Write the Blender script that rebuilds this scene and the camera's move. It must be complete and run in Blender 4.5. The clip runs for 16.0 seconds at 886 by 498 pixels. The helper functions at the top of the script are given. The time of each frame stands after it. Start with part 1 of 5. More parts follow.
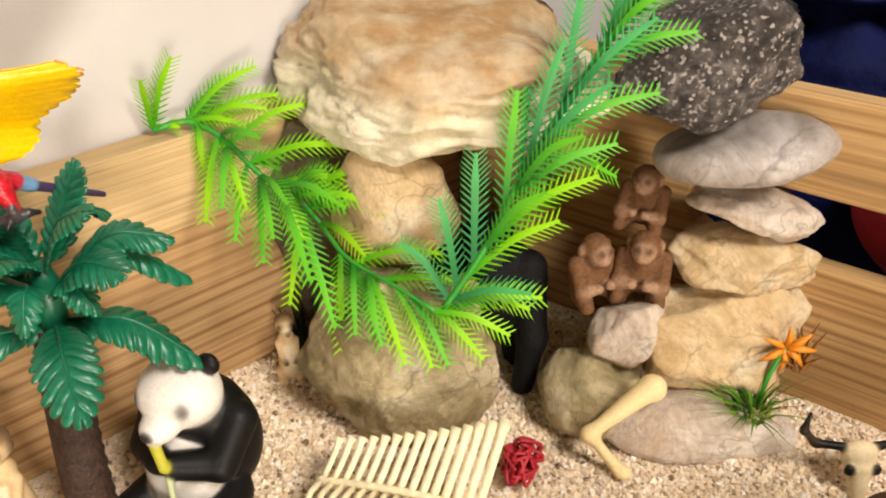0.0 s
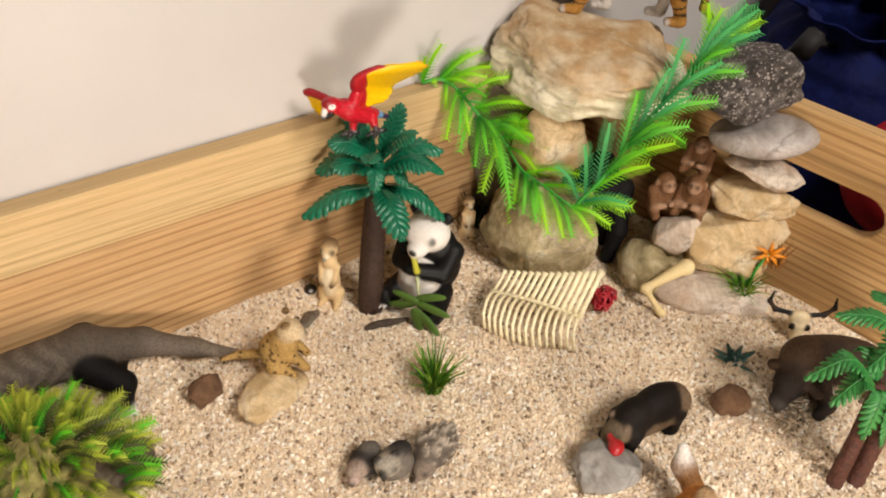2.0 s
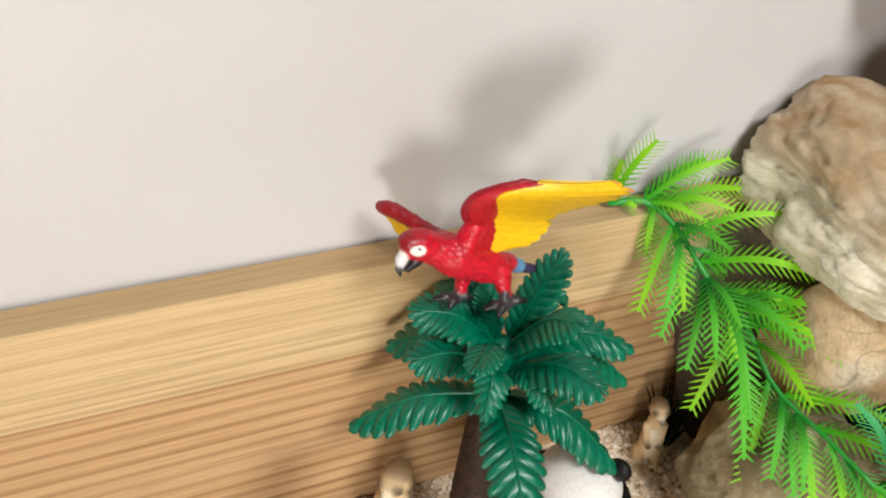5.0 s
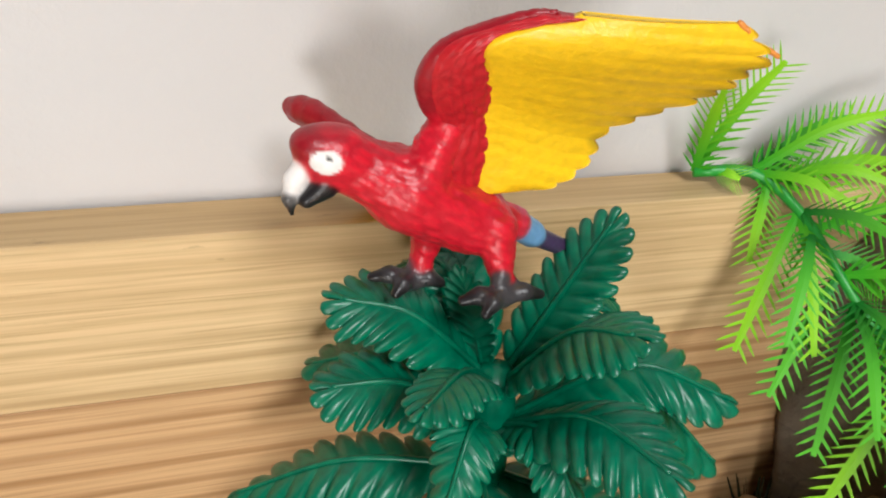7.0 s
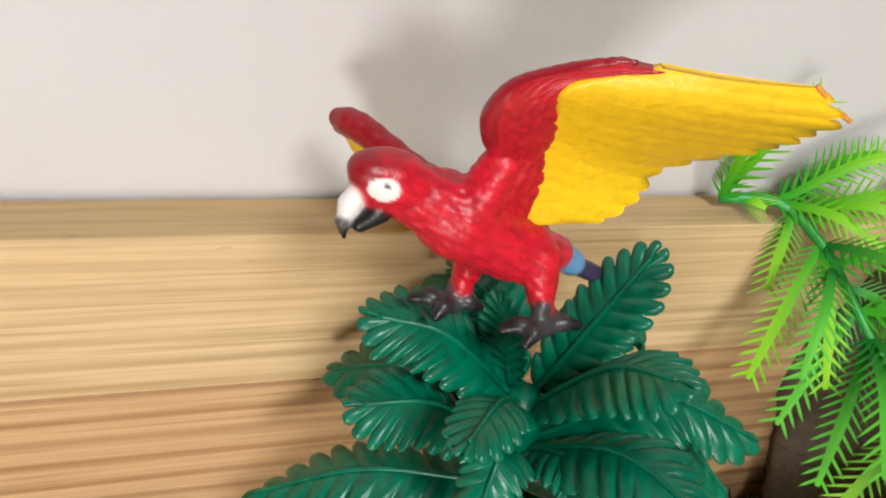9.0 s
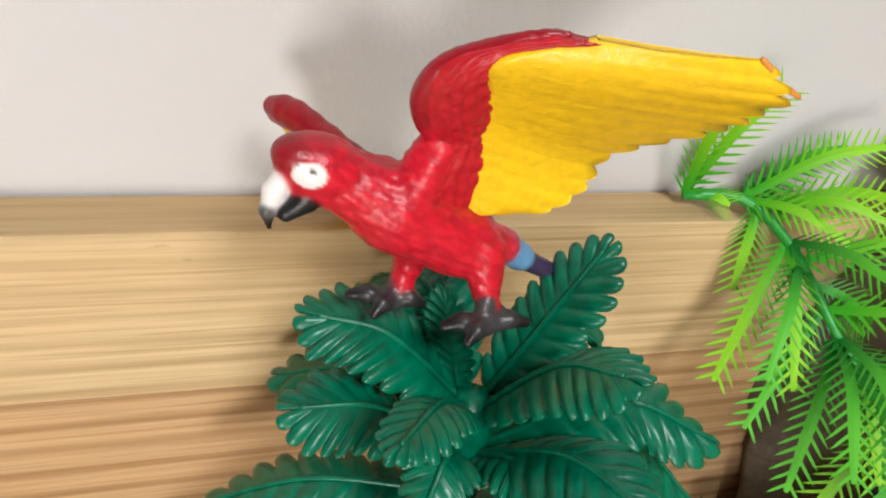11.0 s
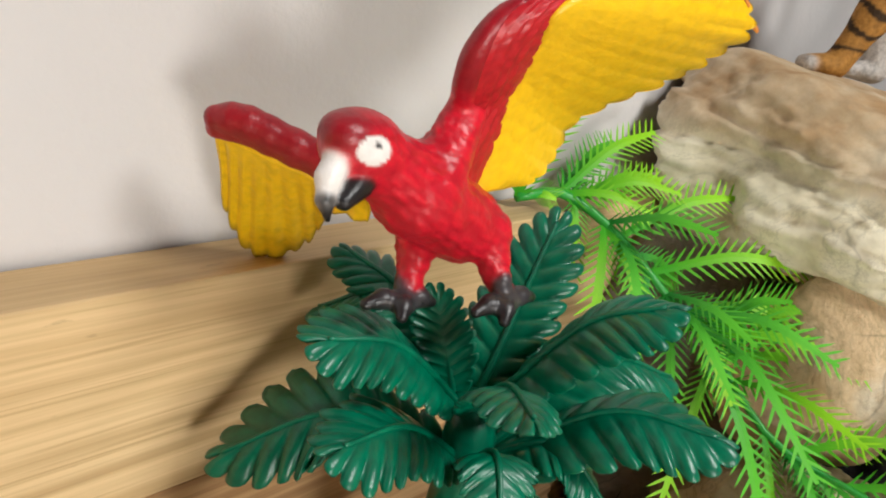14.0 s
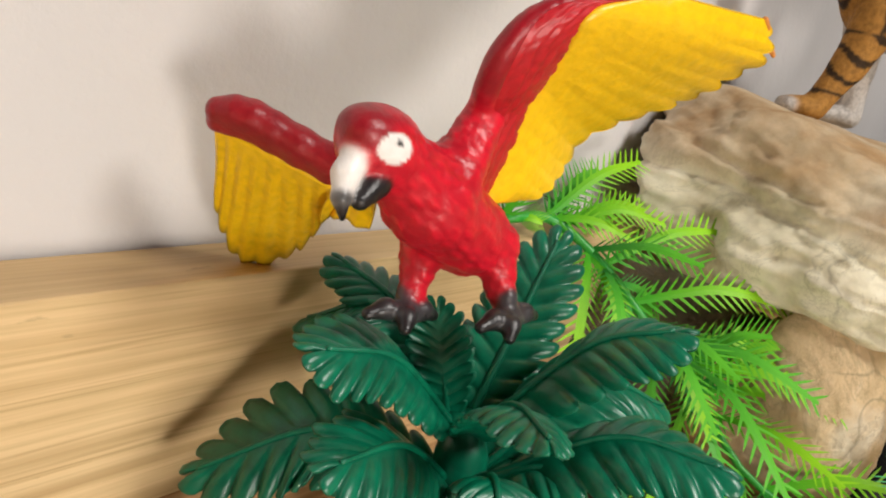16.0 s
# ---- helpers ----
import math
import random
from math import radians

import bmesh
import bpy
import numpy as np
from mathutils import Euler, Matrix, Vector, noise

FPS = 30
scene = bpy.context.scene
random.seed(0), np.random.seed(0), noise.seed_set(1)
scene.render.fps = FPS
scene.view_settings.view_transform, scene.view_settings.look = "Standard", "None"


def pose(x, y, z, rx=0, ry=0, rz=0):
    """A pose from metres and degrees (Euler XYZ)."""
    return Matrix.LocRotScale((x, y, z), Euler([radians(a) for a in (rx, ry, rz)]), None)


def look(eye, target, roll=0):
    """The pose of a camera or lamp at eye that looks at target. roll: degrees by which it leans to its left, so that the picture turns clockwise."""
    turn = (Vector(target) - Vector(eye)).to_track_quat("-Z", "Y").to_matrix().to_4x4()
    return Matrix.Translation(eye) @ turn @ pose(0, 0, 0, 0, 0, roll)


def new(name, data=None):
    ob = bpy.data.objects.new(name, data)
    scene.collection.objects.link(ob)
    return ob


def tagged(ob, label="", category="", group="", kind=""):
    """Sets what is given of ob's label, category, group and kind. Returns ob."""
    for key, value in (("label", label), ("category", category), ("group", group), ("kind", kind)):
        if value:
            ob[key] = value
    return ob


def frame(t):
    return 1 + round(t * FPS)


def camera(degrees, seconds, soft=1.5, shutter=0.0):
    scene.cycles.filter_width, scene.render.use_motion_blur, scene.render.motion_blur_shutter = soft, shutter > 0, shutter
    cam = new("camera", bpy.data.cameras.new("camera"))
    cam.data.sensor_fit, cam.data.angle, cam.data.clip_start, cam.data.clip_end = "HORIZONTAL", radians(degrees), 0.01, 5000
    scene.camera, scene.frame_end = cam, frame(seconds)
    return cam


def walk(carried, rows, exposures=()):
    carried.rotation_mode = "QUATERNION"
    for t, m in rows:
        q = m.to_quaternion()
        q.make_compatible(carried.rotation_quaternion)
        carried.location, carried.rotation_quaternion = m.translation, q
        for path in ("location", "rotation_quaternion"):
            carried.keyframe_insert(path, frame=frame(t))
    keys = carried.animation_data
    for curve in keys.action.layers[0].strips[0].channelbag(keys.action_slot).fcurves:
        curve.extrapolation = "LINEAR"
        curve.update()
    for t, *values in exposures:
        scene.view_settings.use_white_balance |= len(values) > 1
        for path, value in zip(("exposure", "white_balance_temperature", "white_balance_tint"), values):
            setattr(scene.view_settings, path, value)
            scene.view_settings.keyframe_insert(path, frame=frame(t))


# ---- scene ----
cam = camera(58.40, 16.0, 2.0)
PATH = [
    (0, (0.1350, 0.0465, 0.2397), (0.6980, 0.6725, -0.2943), -0.7),
    (0.2, (0.0930, 0.0370, 0.2800), (0.6510, 0.6510, -0.2840), -1.1),
    (0.5, (0.03060, 0.00383, 0.31322), (0.59757, 0.58735, -0.26821), -1.54),
    (1, (0.01368, -0.00898, 0.31896), (0.56053, 0.56064, -0.29462), 2.03),
    (1.5, (-0.02658, -0.05252, 0.36676), (0.49500, 0.54578, -0.24150), 4.40),
    (2, (-0.02632, -0.05284, 0.36658), (0.44571, 0.54966, -0.27700), 4.28),
    (2.5, (-0.02073, -0.06251, 0.37133), (0.46203, 0.55075, -0.25386), 3.04),
    (3, (-0.01767, -0.06561, 0.36827), (0.47575, 0.55887, -0.23718), 2.40),
    (3.5, (-0.01514, -0.06180, 0.36601), (0.47670, 0.57423, -0.22861), 1.26),
    (4, (-0.00160, -0.00643, 0.34148), (0.43366, 0.64576, -0.27916), 0.16),
    (4.5, (0.04026, 0.06998, 0.29424), (0.43583, 0.73432, -0.33994), 3.99),
    (4.7, (0.06389, 0.09476, 0.28499), (0.40765, 0.79439, -0.34139), 3.15),
    (6.8, (0.13661, 0.18589, 0.19904), (0.41149, 0.98015, -0.34279), 5.19),
    (7, (0.13572, 0.18539, 0.19590), (0.40990, 0.98364, -0.34041), 5.64),
    (7.5, (0.13581, 0.19052, 0.20208), (0.40641, 0.98782, -0.33746), 6.79),
    (8, (0.13153, 0.18820, 0.19652), (0.41816, 0.97964, -0.34335), 8.29),
    (8.5, (0.13372, 0.19106, 0.20053), (0.41631, 0.97113, -0.35771), 8.87),
    (9, (0.12708, 0.19282, 0.20129), (0.42444, 0.96302, -0.36295), 10.64),
    (9.5, (0.13366, 0.18565, 0.19999), (0.44640, 0.95436, -0.35793), 11.69),
    (10, (0.13478, 0.19258, 0.19977), (0.44855, 0.95944, -0.36013), 11.61),
    (10.2, (0.13602, 0.19405, 0.19766), (0.44336, 0.96486, -0.36037), 10.90),
    (12.3, (0.12512, 0.19403, 0.19480), (0.50877, 0.95724, -0.32511), 13.62),
    (12.5, (0.11428, 0.20025, 0.18687), (0.56744, 0.93770, -0.31396), 16.09),
    (13, (0.08991, 0.21883, 0.17881), (0.70538, 0.85495, -0.28654), 19.64),
    (13.5, (0.09358, 0.21688, 0.18145), (0.75211, 0.85839, -0.21200), 12.55),
    (14, (0.09172, 0.21805, 0.16974), (0.82325, 0.80820, -0.17172), 11.63),
    (14.5, (0.09360, 0.22467, 0.17005), (0.87065, 0.78407, -0.11850), 11.36),
    (15, (0.08589, 0.22385, 0.16593), (0.87392, 0.78282, -0.09205), 13.78),
    (15.5, (0.08925, 0.22299, 0.16237), (0.87782, 0.77801, -0.10240), 14.82),
    (16, (0.09013, 0.22458, 0.16438), (0.86461, 0.78590, -0.12737), 15.21),
]
walk(cam, [(t, look(eye, target, roll)) for t, eye, target, roll in PATH], [(0, 0.06, 6900, 10), (0.5, -0.10, 6900, 10), (1, -0.16, 6950, 10), (1.5, -0.24, 6900, 10), (2.5, -0.29, 6600, 10), (3.5, -0.32, 6300, 10), (4.2, -0.24, 6000, 6),
    (7, -0.24, 5800, 6), (10, -0.24, 5800, 6), (13.5, -0.28, 5800, 5), (14.5, -0.28, 6150, 7), (16, -0.27, 6250, 8)])

# ---- light ----
world = bpy.data.worlds.new("world")
scene.world = world
world.use_nodes = True
world.node_tree.nodes["Background"].inputs[0].default_value = (0.9, 0.94, 1.0, 1)
world.node_tree.nodes["Background"].inputs[1].default_value = 0.05


def lamp(name, eye, target, power, size, colour):
    data = bpy.data.lights.new(name, "AREA")
    data.shape, data.size, data.energy, data.color = "DISK", size, power, colour
    ob = new(name, data)
    ob.matrix_world = look(eye, target)
    return ob


lamp("room_lamp_light", (0.28, -0.72, 1.14), (0.17, 0.20, 0.04), 21.0, 0.42, (1.0, 0.92, 0.84))
lamp("low_lamp_light", (-0.055, -0.35, 0.082), (0.17, 0.28, 0.14), 3.1, 0.19, (1.0, 0.91, 0.82))

# ---- materials ----


def nodes_of(name, rough=0.5, metal=0.0, spec=0.5):
    m = bpy.data.materials.new(name)
    m.use_nodes = True
    t = m.node_tree
    b = t.nodes["Principled BSDF"]
    b.inputs["Roughness"].default_value = rough
    b.inputs["Metallic"].default_value = metal
    b.inputs["Specular IOR Level"].default_value = spec
    return m, t, b


def node(t, kind, **values):
    n = t.nodes.new(kind)
    for key, value in values.items():
        n.inputs[key.replace("_", " ")].default_value = value
    return n


def ramp(t, source, stops):
    r = t.nodes.new("ShaderNodeValToRGB")
    while len(r.color_ramp.elements) < len(stops):
        r.color_ramp.elements.new(0.5)
    for e, (at, c) in zip(r.color_ramp.elements, stops):
        e.position, e.color = at, (*c, 1)
    t.links.new(source, r.inputs[0])
    return r.outputs[0]


def coords(t, scale=(1, 1, 1), turn=(0, 0, 0)):
    c = t.nodes.new("ShaderNodeTexCoord")
    p = t.nodes.new("ShaderNodeMapping")
    p.inputs["Scale"].default_value = scale
    p.inputs["Rotation"].default_value = turn
    t.links.new(c.outputs["Object"], p.inputs[0])
    return p.outputs[0]


def tex(t, co, scale, detail=4.0, rough=0.55, distortion=0.0):
    n = node(t, "ShaderNodeTexNoise", Scale=scale, Detail=detail, Roughness=rough, Distortion=distortion)
    t.links.new(co, n.inputs["Vector"])
    return n.outputs[0]


def tex_colour(t, co, scale):
    n = node(t, "ShaderNodeTexNoise", Scale=scale, Detail=3.0)
    t.links.new(co, n.inputs["Vector"])
    return n.outputs["Color"]


def mix(t, factor, a, b, kind="MIX"):
    n = t.nodes.new("ShaderNodeMix")
    n.data_type, n.blend_type = "RGBA", kind
    for value, socket in ((factor, n.inputs[0]), (a, n.inputs[6]), (b, n.inputs[7])):
        if hasattr(value, "links"):
            t.links.new(value, socket)
        elif isinstance(value, tuple):
            socket.default_value = (*value, 1)
        else:
            socket.default_value = value
    return n.outputs[2]


def relief(t, b, height, strength, distance):
    n = node(t, "ShaderNodeBump", Strength=strength, Distance=distance)
    t.links.new(height, n.inputs["Height"])
    t.links.new(n.outputs[0], b.inputs["Normal"])


def plain(name, colour, rough=0.5, grain=300.0, spread=0.12, bump=0.15, depth=0.0004, spec=0.5, metal=0.0):
    """A paint or plastic with a little unevenness in colour and surface."""
    m, t, b = nodes_of(name, rough, metal, spec)
    co = coords(t)
    dark = tuple(c * (1 - spread) for c in colour)
    light = tuple(min(1, c * (1 + spread)) for c in colour)
    t.links.new(ramp(t, tex(t, co, grain), [(0.3, dark), (0.7, light)]), b.inputs["Base Color"])
    relief(t, b, tex(t, co, grain * 2), bump, depth)
    return m


def paint_material(name, rough=0.42, grain=900.0, bump=0.3, depth=0.0005, wash=0.35, spec=0.5):
    """Hand-painted vinyl: the paint laid on the mesh, with darker wash in its fine relief."""
    m, t, b = nodes_of(name, rough, 0, spec)
    c = t.nodes.new("ShaderNodeVertexColor")
    c.layer_name = "paint"
    co = coords(t)
    n = tex(t, co, grain, 5)
    wear = ramp(t, n, [(0.35, (1 - wash,) * 3), (0.6, (1, 1, 1))])
    t.links.new(mix(t, 1.0, c.outputs[0], wear, "MULTIPLY"), b.inputs["Base Color"])
    relief(t, b, n, bump, depth)
    return m


def rock_material(name, stops, scale=45.0, rough=0.75, speck=None, bump=0.5, bands=0.0, crust=None, stain=0.5):
    m, t, b = nodes_of(name, rough, 0, 0.35)
    co = coords(t, (1, 1, 1 + bands))
    base = ramp(t, tex(t, co, scale, 8, 0.62, 0.6), stops)
    fine = ramp(t, tex(t, co, scale * 9, 6, 0.7), [(0.3, (0.84, 0.82, 0.80)), (0.62, (1.06, 1.05, 1.04))])
    colour = mix(t, 0.8, base, fine, "MULTIPLY")
    patch = ramp(t, tex(t, co, scale * 0.55, 4, 0.55, 1.2), [(0.48, (0, 0, 0)), (0.60, (stain,) * 3)])
    colour = mix(t, patch, colour, tuple(x * y for x, y in zip(stops[0][1], (1.05, 0.88, 0.66))))
    vein = ramp(t, tex(t, co, scale * 0.7, 9, 0.7, 2.5), [(0.48, (0, 0, 0)), (0.5, (1, 1, 1)), (0.52, (0, 0, 0))])
    colour = mix(t, mix(t, 0.55, vein, (0.0, 0.0, 0.0)), colour, tuple(c * 0.7 for c in stops[0][1]))
    bent = mix(t, 0.035, co, tex_colour(t, co, scale * 1.5))
    edge = node(t, "ShaderNodeTexVoronoi", Scale=scale * 0.9)
    edge.feature = "DISTANCE_TO_EDGE"
    t.links.new(bent, edge.inputs["Vector"])
    crack = ramp(t, edge.outputs["Distance"], [(0.0, (0.5, 0.5, 0.5)), (0.03, (0.0, 0.0, 0.0))])
    colour = mix(t, mix(t, 1.0, crack, ramp(t, tex(t, co, scale * 0.8, 3), [(0.46, (0, 0, 0)), (0.58, (1, 1, 1))]), "MULTIPLY"), colour, tuple(c * 0.45 for c in stops[0][1]))
    if speck:
        v = node(t, "ShaderNodeTexVoronoi", Scale=speck[0])
        t.links.new(co, v.inputs["Vector"])
        dots = ramp(t, v.outputs["Color"], [(0.72, (0, 0, 0)), (0.85, (1, 1, 1))])
        colour = mix(t, dots, colour, speck[1])
    if crust:
        z = t.nodes.new("ShaderNodeSeparateXYZ")
        t.links.new(coords(t), z.inputs[0])
        lift = t.nodes.new("ShaderNodeMath")
        lift.operation = "MULTIPLY_ADD"
        t.links.new(tex(t, co, 38, 5), lift.inputs[0])
        lift.inputs[1].default_value = 0.022
        t.links.new(z.outputs[2], lift.inputs[2])
        low, high, rust = crust
        layer = ramp(t, lift.outputs[0], [(low, (0, 0, 0)), (low + 0.004, (0.8, 0.8, 0.8)), (high, (1, 1, 1))])
        colour = mix(t, layer, colour, mix(t, 0.9, mix(t, ramp(t, tex(t, co, 60, 6), [(0.38, (0.0, 0.0, 0.0)), (0.72, (0.6, 0.6, 0.6))]), rust, base), fine, "MULTIPLY"))
    t.links.new(colour, b.inputs["Base Color"])
    relief(t, b, tex(t, co, scale * 2.6, 10, 0.72), min(1.0, bump * 1.5), 0.006)
    return m


def wood_material(name, pale, dark, along="x", scale=1.0, ring=0.55, shift=0.0):
    """Pine: long soft grain lines, darker late wood, small dark pores."""
    m, t, b = nodes_of(name, 0.5, 0, 0.35)
    s = {"x": (1.3, 60, 60), "y": (60, 1.3, 60)}[along]
    co = coords(t, tuple(c * scale for c in s))
    w = node(t, "ShaderNodeTexWave", Scale=0.85, Distortion=6.0, Detail=3.0, Detail_Scale=0.35)
    w.bands_direction = "Z"
    w.inputs["Phase Offset"].default_value = shift
    t.links.new(co, w.inputs["Vector"])
    line = (4.2 if along == "x" else 2.0)
    fine = tex(t, coords(t, tuple((line if c < 5 else c * 6.0) * scale for c in s)), 2.0, 5, 0.62, 0.5)
    streak = ramp(t, fine, [(0.55, (0, 0, 0)), (0.62, (0.45, 0.45, 0.45)), (0.67, (0.6, 0.6, 0.6)), (0.72, (0.15, 0.15, 0.15))])
    faint = ramp(t, tex(t, coords(t, tuple((9.0 if c < 5 else c * 7.5) * scale for c in s)), 2.0, 4, 0.6), [(0.55, (0, 0, 0)), (0.66, (0.45, 0.45, 0.45))])
    streak = mix(t, 1.0, streak, faint, "LIGHTEN")
    arch = ramp(t, w.outputs["Fac"], [(0.58, (0, 0, 0)), (0.85, (ring * 0.7,) * 3), (0.97, (ring,) * 3)])
    arch = mix(t, 1.0, arch, ramp(t, tex(t, coords(t, tuple((2.0 if c < 5 else c * 1.6) * scale for c in s)), 1.0, 4), [(0.38, (0.35, 0.35, 0.35)), (0.60, (1, 1, 1))]), "MULTIPLY")
    colour = mix(t, mix(t, 1.0, streak, arch, "LIGHTEN"), pale, dark)
    broad = tex(t, coords(t, tuple(c * 0.2 * scale for c in s)), 3.0, 3)
    colour = mix(t, ramp(t, broad, [(0.35, (0, 0, 0)), (0.75, (0.55, 0.55, 0.55))]), colour, tuple(c * f for c, f in zip(pale, (0.86, 0.74, 0.6))))
    fibre = ramp(t, tex(t, coords(t, tuple(c * 6 * scale for c in s)), 3.0, 5), [(0.3, (0.86, 0.83, 0.78)), (0.6, (1.04, 1.03, 1.02))])
    colour = mix(t, 1.0, colour, fibre, "MULTIPLY")
    if along == "y":
        z = t.nodes.new("ShaderNodeSeparateXYZ")
        t.links.new(coords(t), z.inputs[0])
        line = ramp(t, z.outputs[2], [(0.1045, (0, 0, 0)), (0.1068, (0.85, 0.85, 0.85)), (0.1085, (0.1, 0.1, 0.1)), (0.112, (0, 0, 0))])
        colour = mix(t, line, colour, tuple(c * 0.35 for c in dark))
    spots = ramp(t, tex(t, coords(t, (48, 190, 190)), 1.0, 6, 0.68), [(0.64, (0, 0, 0)), (0.76, (0.7, 0.7, 0.7))])
    colour = mix(t, spots, colour, tuple(c * 0.35 for c in dark))
    t.links.new(colour, b.inputs["Base Color"])
    relief(t, b, tex(t, coords(t, tuple(c * 4 * scale for c in s)), 3.0, 5), 0.12, 0.001)
    return m


def island_material(name, stops, rough=0.7, spec=0.3):
    m, t, b = nodes_of(name, rough, 0, spec)
    g = t.nodes.new("ShaderNodeNewGeometry")
    tone = ramp(t, tex(t, coords(t), 22.0, 5), [(0.36, (0.86, 0.85, 0.85)), (0.60, (1.03, 1.03, 1.02))])
    t.links.new(mix(t, 1.0, ramp(t, g.outputs["Random Per Island"], stops), tone, "MULTIPLY"), b.inputs["Base Color"])
    return m


M_PAINT = paint_material("painted_vinyl", 0.5, 900.0, 0.3, 0.0005, 0.12, 0.25)
M_FUR = paint_material("painted_vinyl_fur", 0.65, 700.0, 0.7, 0.0009, 0.32, 0.18)
M_BIRD = paint_material("painted_vinyl_glossy", 0.36, 700.0, 0.35, 0.0005, 0.10, 0.5)
M_PALE = wood_material("pine_pale", (0.69, 0.52, 0.285), (0.37, 0.235, 0.10))
M_PINE = wood_material("pine_orange", (0.63, 0.42, 0.22), (0.28, 0.145, 0.055), ring=1.0, shift=2.0)
M_SIDE = wood_material("pine_side", (0.60, 0.40, 0.19), (0.24, 0.115, 0.04), "y", 1.0, 0.85, 1.0)
M_PALM = plain("palm_plastic", (0.003, 0.138, 0.070), 0.34, 420, 0.25, 0.15, 0.0004, 0.5)
M_PALM2 = plain("palm_plastic_bright", (0.035, 0.22, 0.050), 0.36, 500, 0.4, 0.35, 0.0005)
M_TRUNK = plain("palm_trunk_plastic", (0.045, 0.022, 0.014), 0.65, 260, 0.45, 0.8, 0.0015)
M_TRUNK2 = plain("palm_trunk_red", (0.085, 0.026, 0.016), 0.6, 260, 0.45, 0.8, 0.0015)
M_BONE = plain("bone_plastic", (0.88, 0.77, 0.52), 0.5, 240, 0.18, 0.3, 0.0006)
M_STREAM = plain("red_string", (0.46, 0.020, 0.035), 0.5, 250, 0.3, 0.5, 0.0008)
M_CLOTH = plain("navy_nylon", (0.003, 0.007, 0.060), 0.75, 60, 0.4, 0.5, 0.004, 0.15)
M_CORD = plain("black_cord", (0.008, 0.007, 0.008), 0.7, 500, 0.3, 0.4, 0.0008)
M_REDBALL = plain("red_felt", (0.45, 0.008, 0.022), 0.7, 120, 0.2, 0.3, 0.001)
M_GROUND = plain("dark_floor", (0.07, 0.045, 0.03), 0.6, 12, 0.2, 0.1, 0.001)
M_ROOM = plain("room_paint", (0.22, 0.20, 0.18), 0.8, 4, 0.04, 0.1, 0.002)
M_ORANGE = plain("orange_plastic", (0.75, 0.26, 0.015), 0.45, 500, 0.2, 0.2, 0.0004)
M_TEAL = plain("teal_plastic", (0.02, 0.085, 0.072), 0.5, 500, 0.3, 0.3, 0.0005)
M_ROCK_BIG = rock_material("sandstone_cream", [(0.30, (0.60, 0.55, 0.38)), (0.46, (0.78, 0.73, 0.55)), (0.60, (0.87, 0.83, 0.67)), (0.75, (0.90, 0.86, 0.72))], 34, bands=0.1, bump=0.12, crust=(0.013, 0.026, (0.42, 0.26, 0.12)), stain=0.12)
M_ROCK_LOW = rock_material("river_stone_tan", [(0.36, (0.25, 0.20, 0.10)), (0.47, (0.48, 0.40, 0.23)), (0.57, (0.64, 0.55, 0.35)), (0.68, (0.82, 0.75, 0.59))], 34)
M_ROCK_CREAM = rock_material("cream_stone", [(0.34, (0.54, 0.39, 0.20)), (0.50, (0.78, 0.60, 0.36)), (0.66, (0.86, 0.76, 0.58))], 34)
M_ROCK_WHITE = rock_material("white_pink_stone", [(0.32, (0.54, 0.42, 0.33)), (0.5, (0.77, 0.67, 0.57)), (0.72, (0.86, 0.80, 0.73))], 42)
M_ROCK_GREY = rock_material("smooth_grey_stone", [(0.32, (0.24, 0.21, 0.19)), (0.52, (0.42, 0.385, 0.37)), (0.70, (0.62, 0.585, 0.57))], 28, 0.36, bump=0.2)
M_GRANITE = rock_material("dark_granite", [(0.32, (0.026, 0.023, 0.022)), (0.52, (0.12, 0.105, 0.10)), (0.68, (0.32, 0.285, 0.265))], 150, 0.55, (900, (0.55, 0.50, 0.47)))
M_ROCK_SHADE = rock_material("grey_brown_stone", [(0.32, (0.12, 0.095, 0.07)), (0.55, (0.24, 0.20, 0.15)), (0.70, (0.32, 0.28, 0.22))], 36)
M_ROCK_BROWN = rock_material("brown_stone", [(0.32, (0.12, 0.062, 0.033)), (0.55, (0.225, 0.125, 0.07)), (0.72, (0.30, 0.19, 0.115))], 60)
M_SAND = plain("sand_bed", (0.80, 0.66, 0.48), 0.85, 700, 0.22, 0.3, 0.001)
M_GRAIN = island_material("gravel_grains", [(0.0, (0.20, 0.14, 0.09)), (0.06, (0.46, 0.34, 0.23)), (0.18, (0.74, 0.58, 0.41)), (0.5, (0.86, 0.72, 0.55)), (0.74, (0.93, 0.83, 0.67)), (0.88, (0.96, 0.93, 0.86)), (0.97, (0.72, 0.56, 0.45)), (1.0, (0.52, 0.42, 0.34))])
M_LEAF = island_material("grass_plastic", [(0.0, (0.03, 0.14, 0.02)), (0.5, (0.10, 0.27, 0.02)), (1.0, (0.30, 0.40, 0.05))], 0.5)


def wall_material():
    """White wall paint over rough plaster."""
    m, t, b = nodes_of("white_plaster", 0.55, 0, 0.4)
    co = coords(t)
    t.links.new(ramp(t, tex(t, co, 8, 3), [(0.3, (0.58, 0.555, 0.545)), (0.7, (0.63, 0.61, 0.60))]), b.inputs["Base Color"])
    lumps = mix(t, 0.30, tex(t, co, 60, 4, 0.5), tex(t, co, 260, 4, 0.6))
    relief(t, b, lumps, 0.32, 0.0022)
    return m


M_WALL = wall_material()


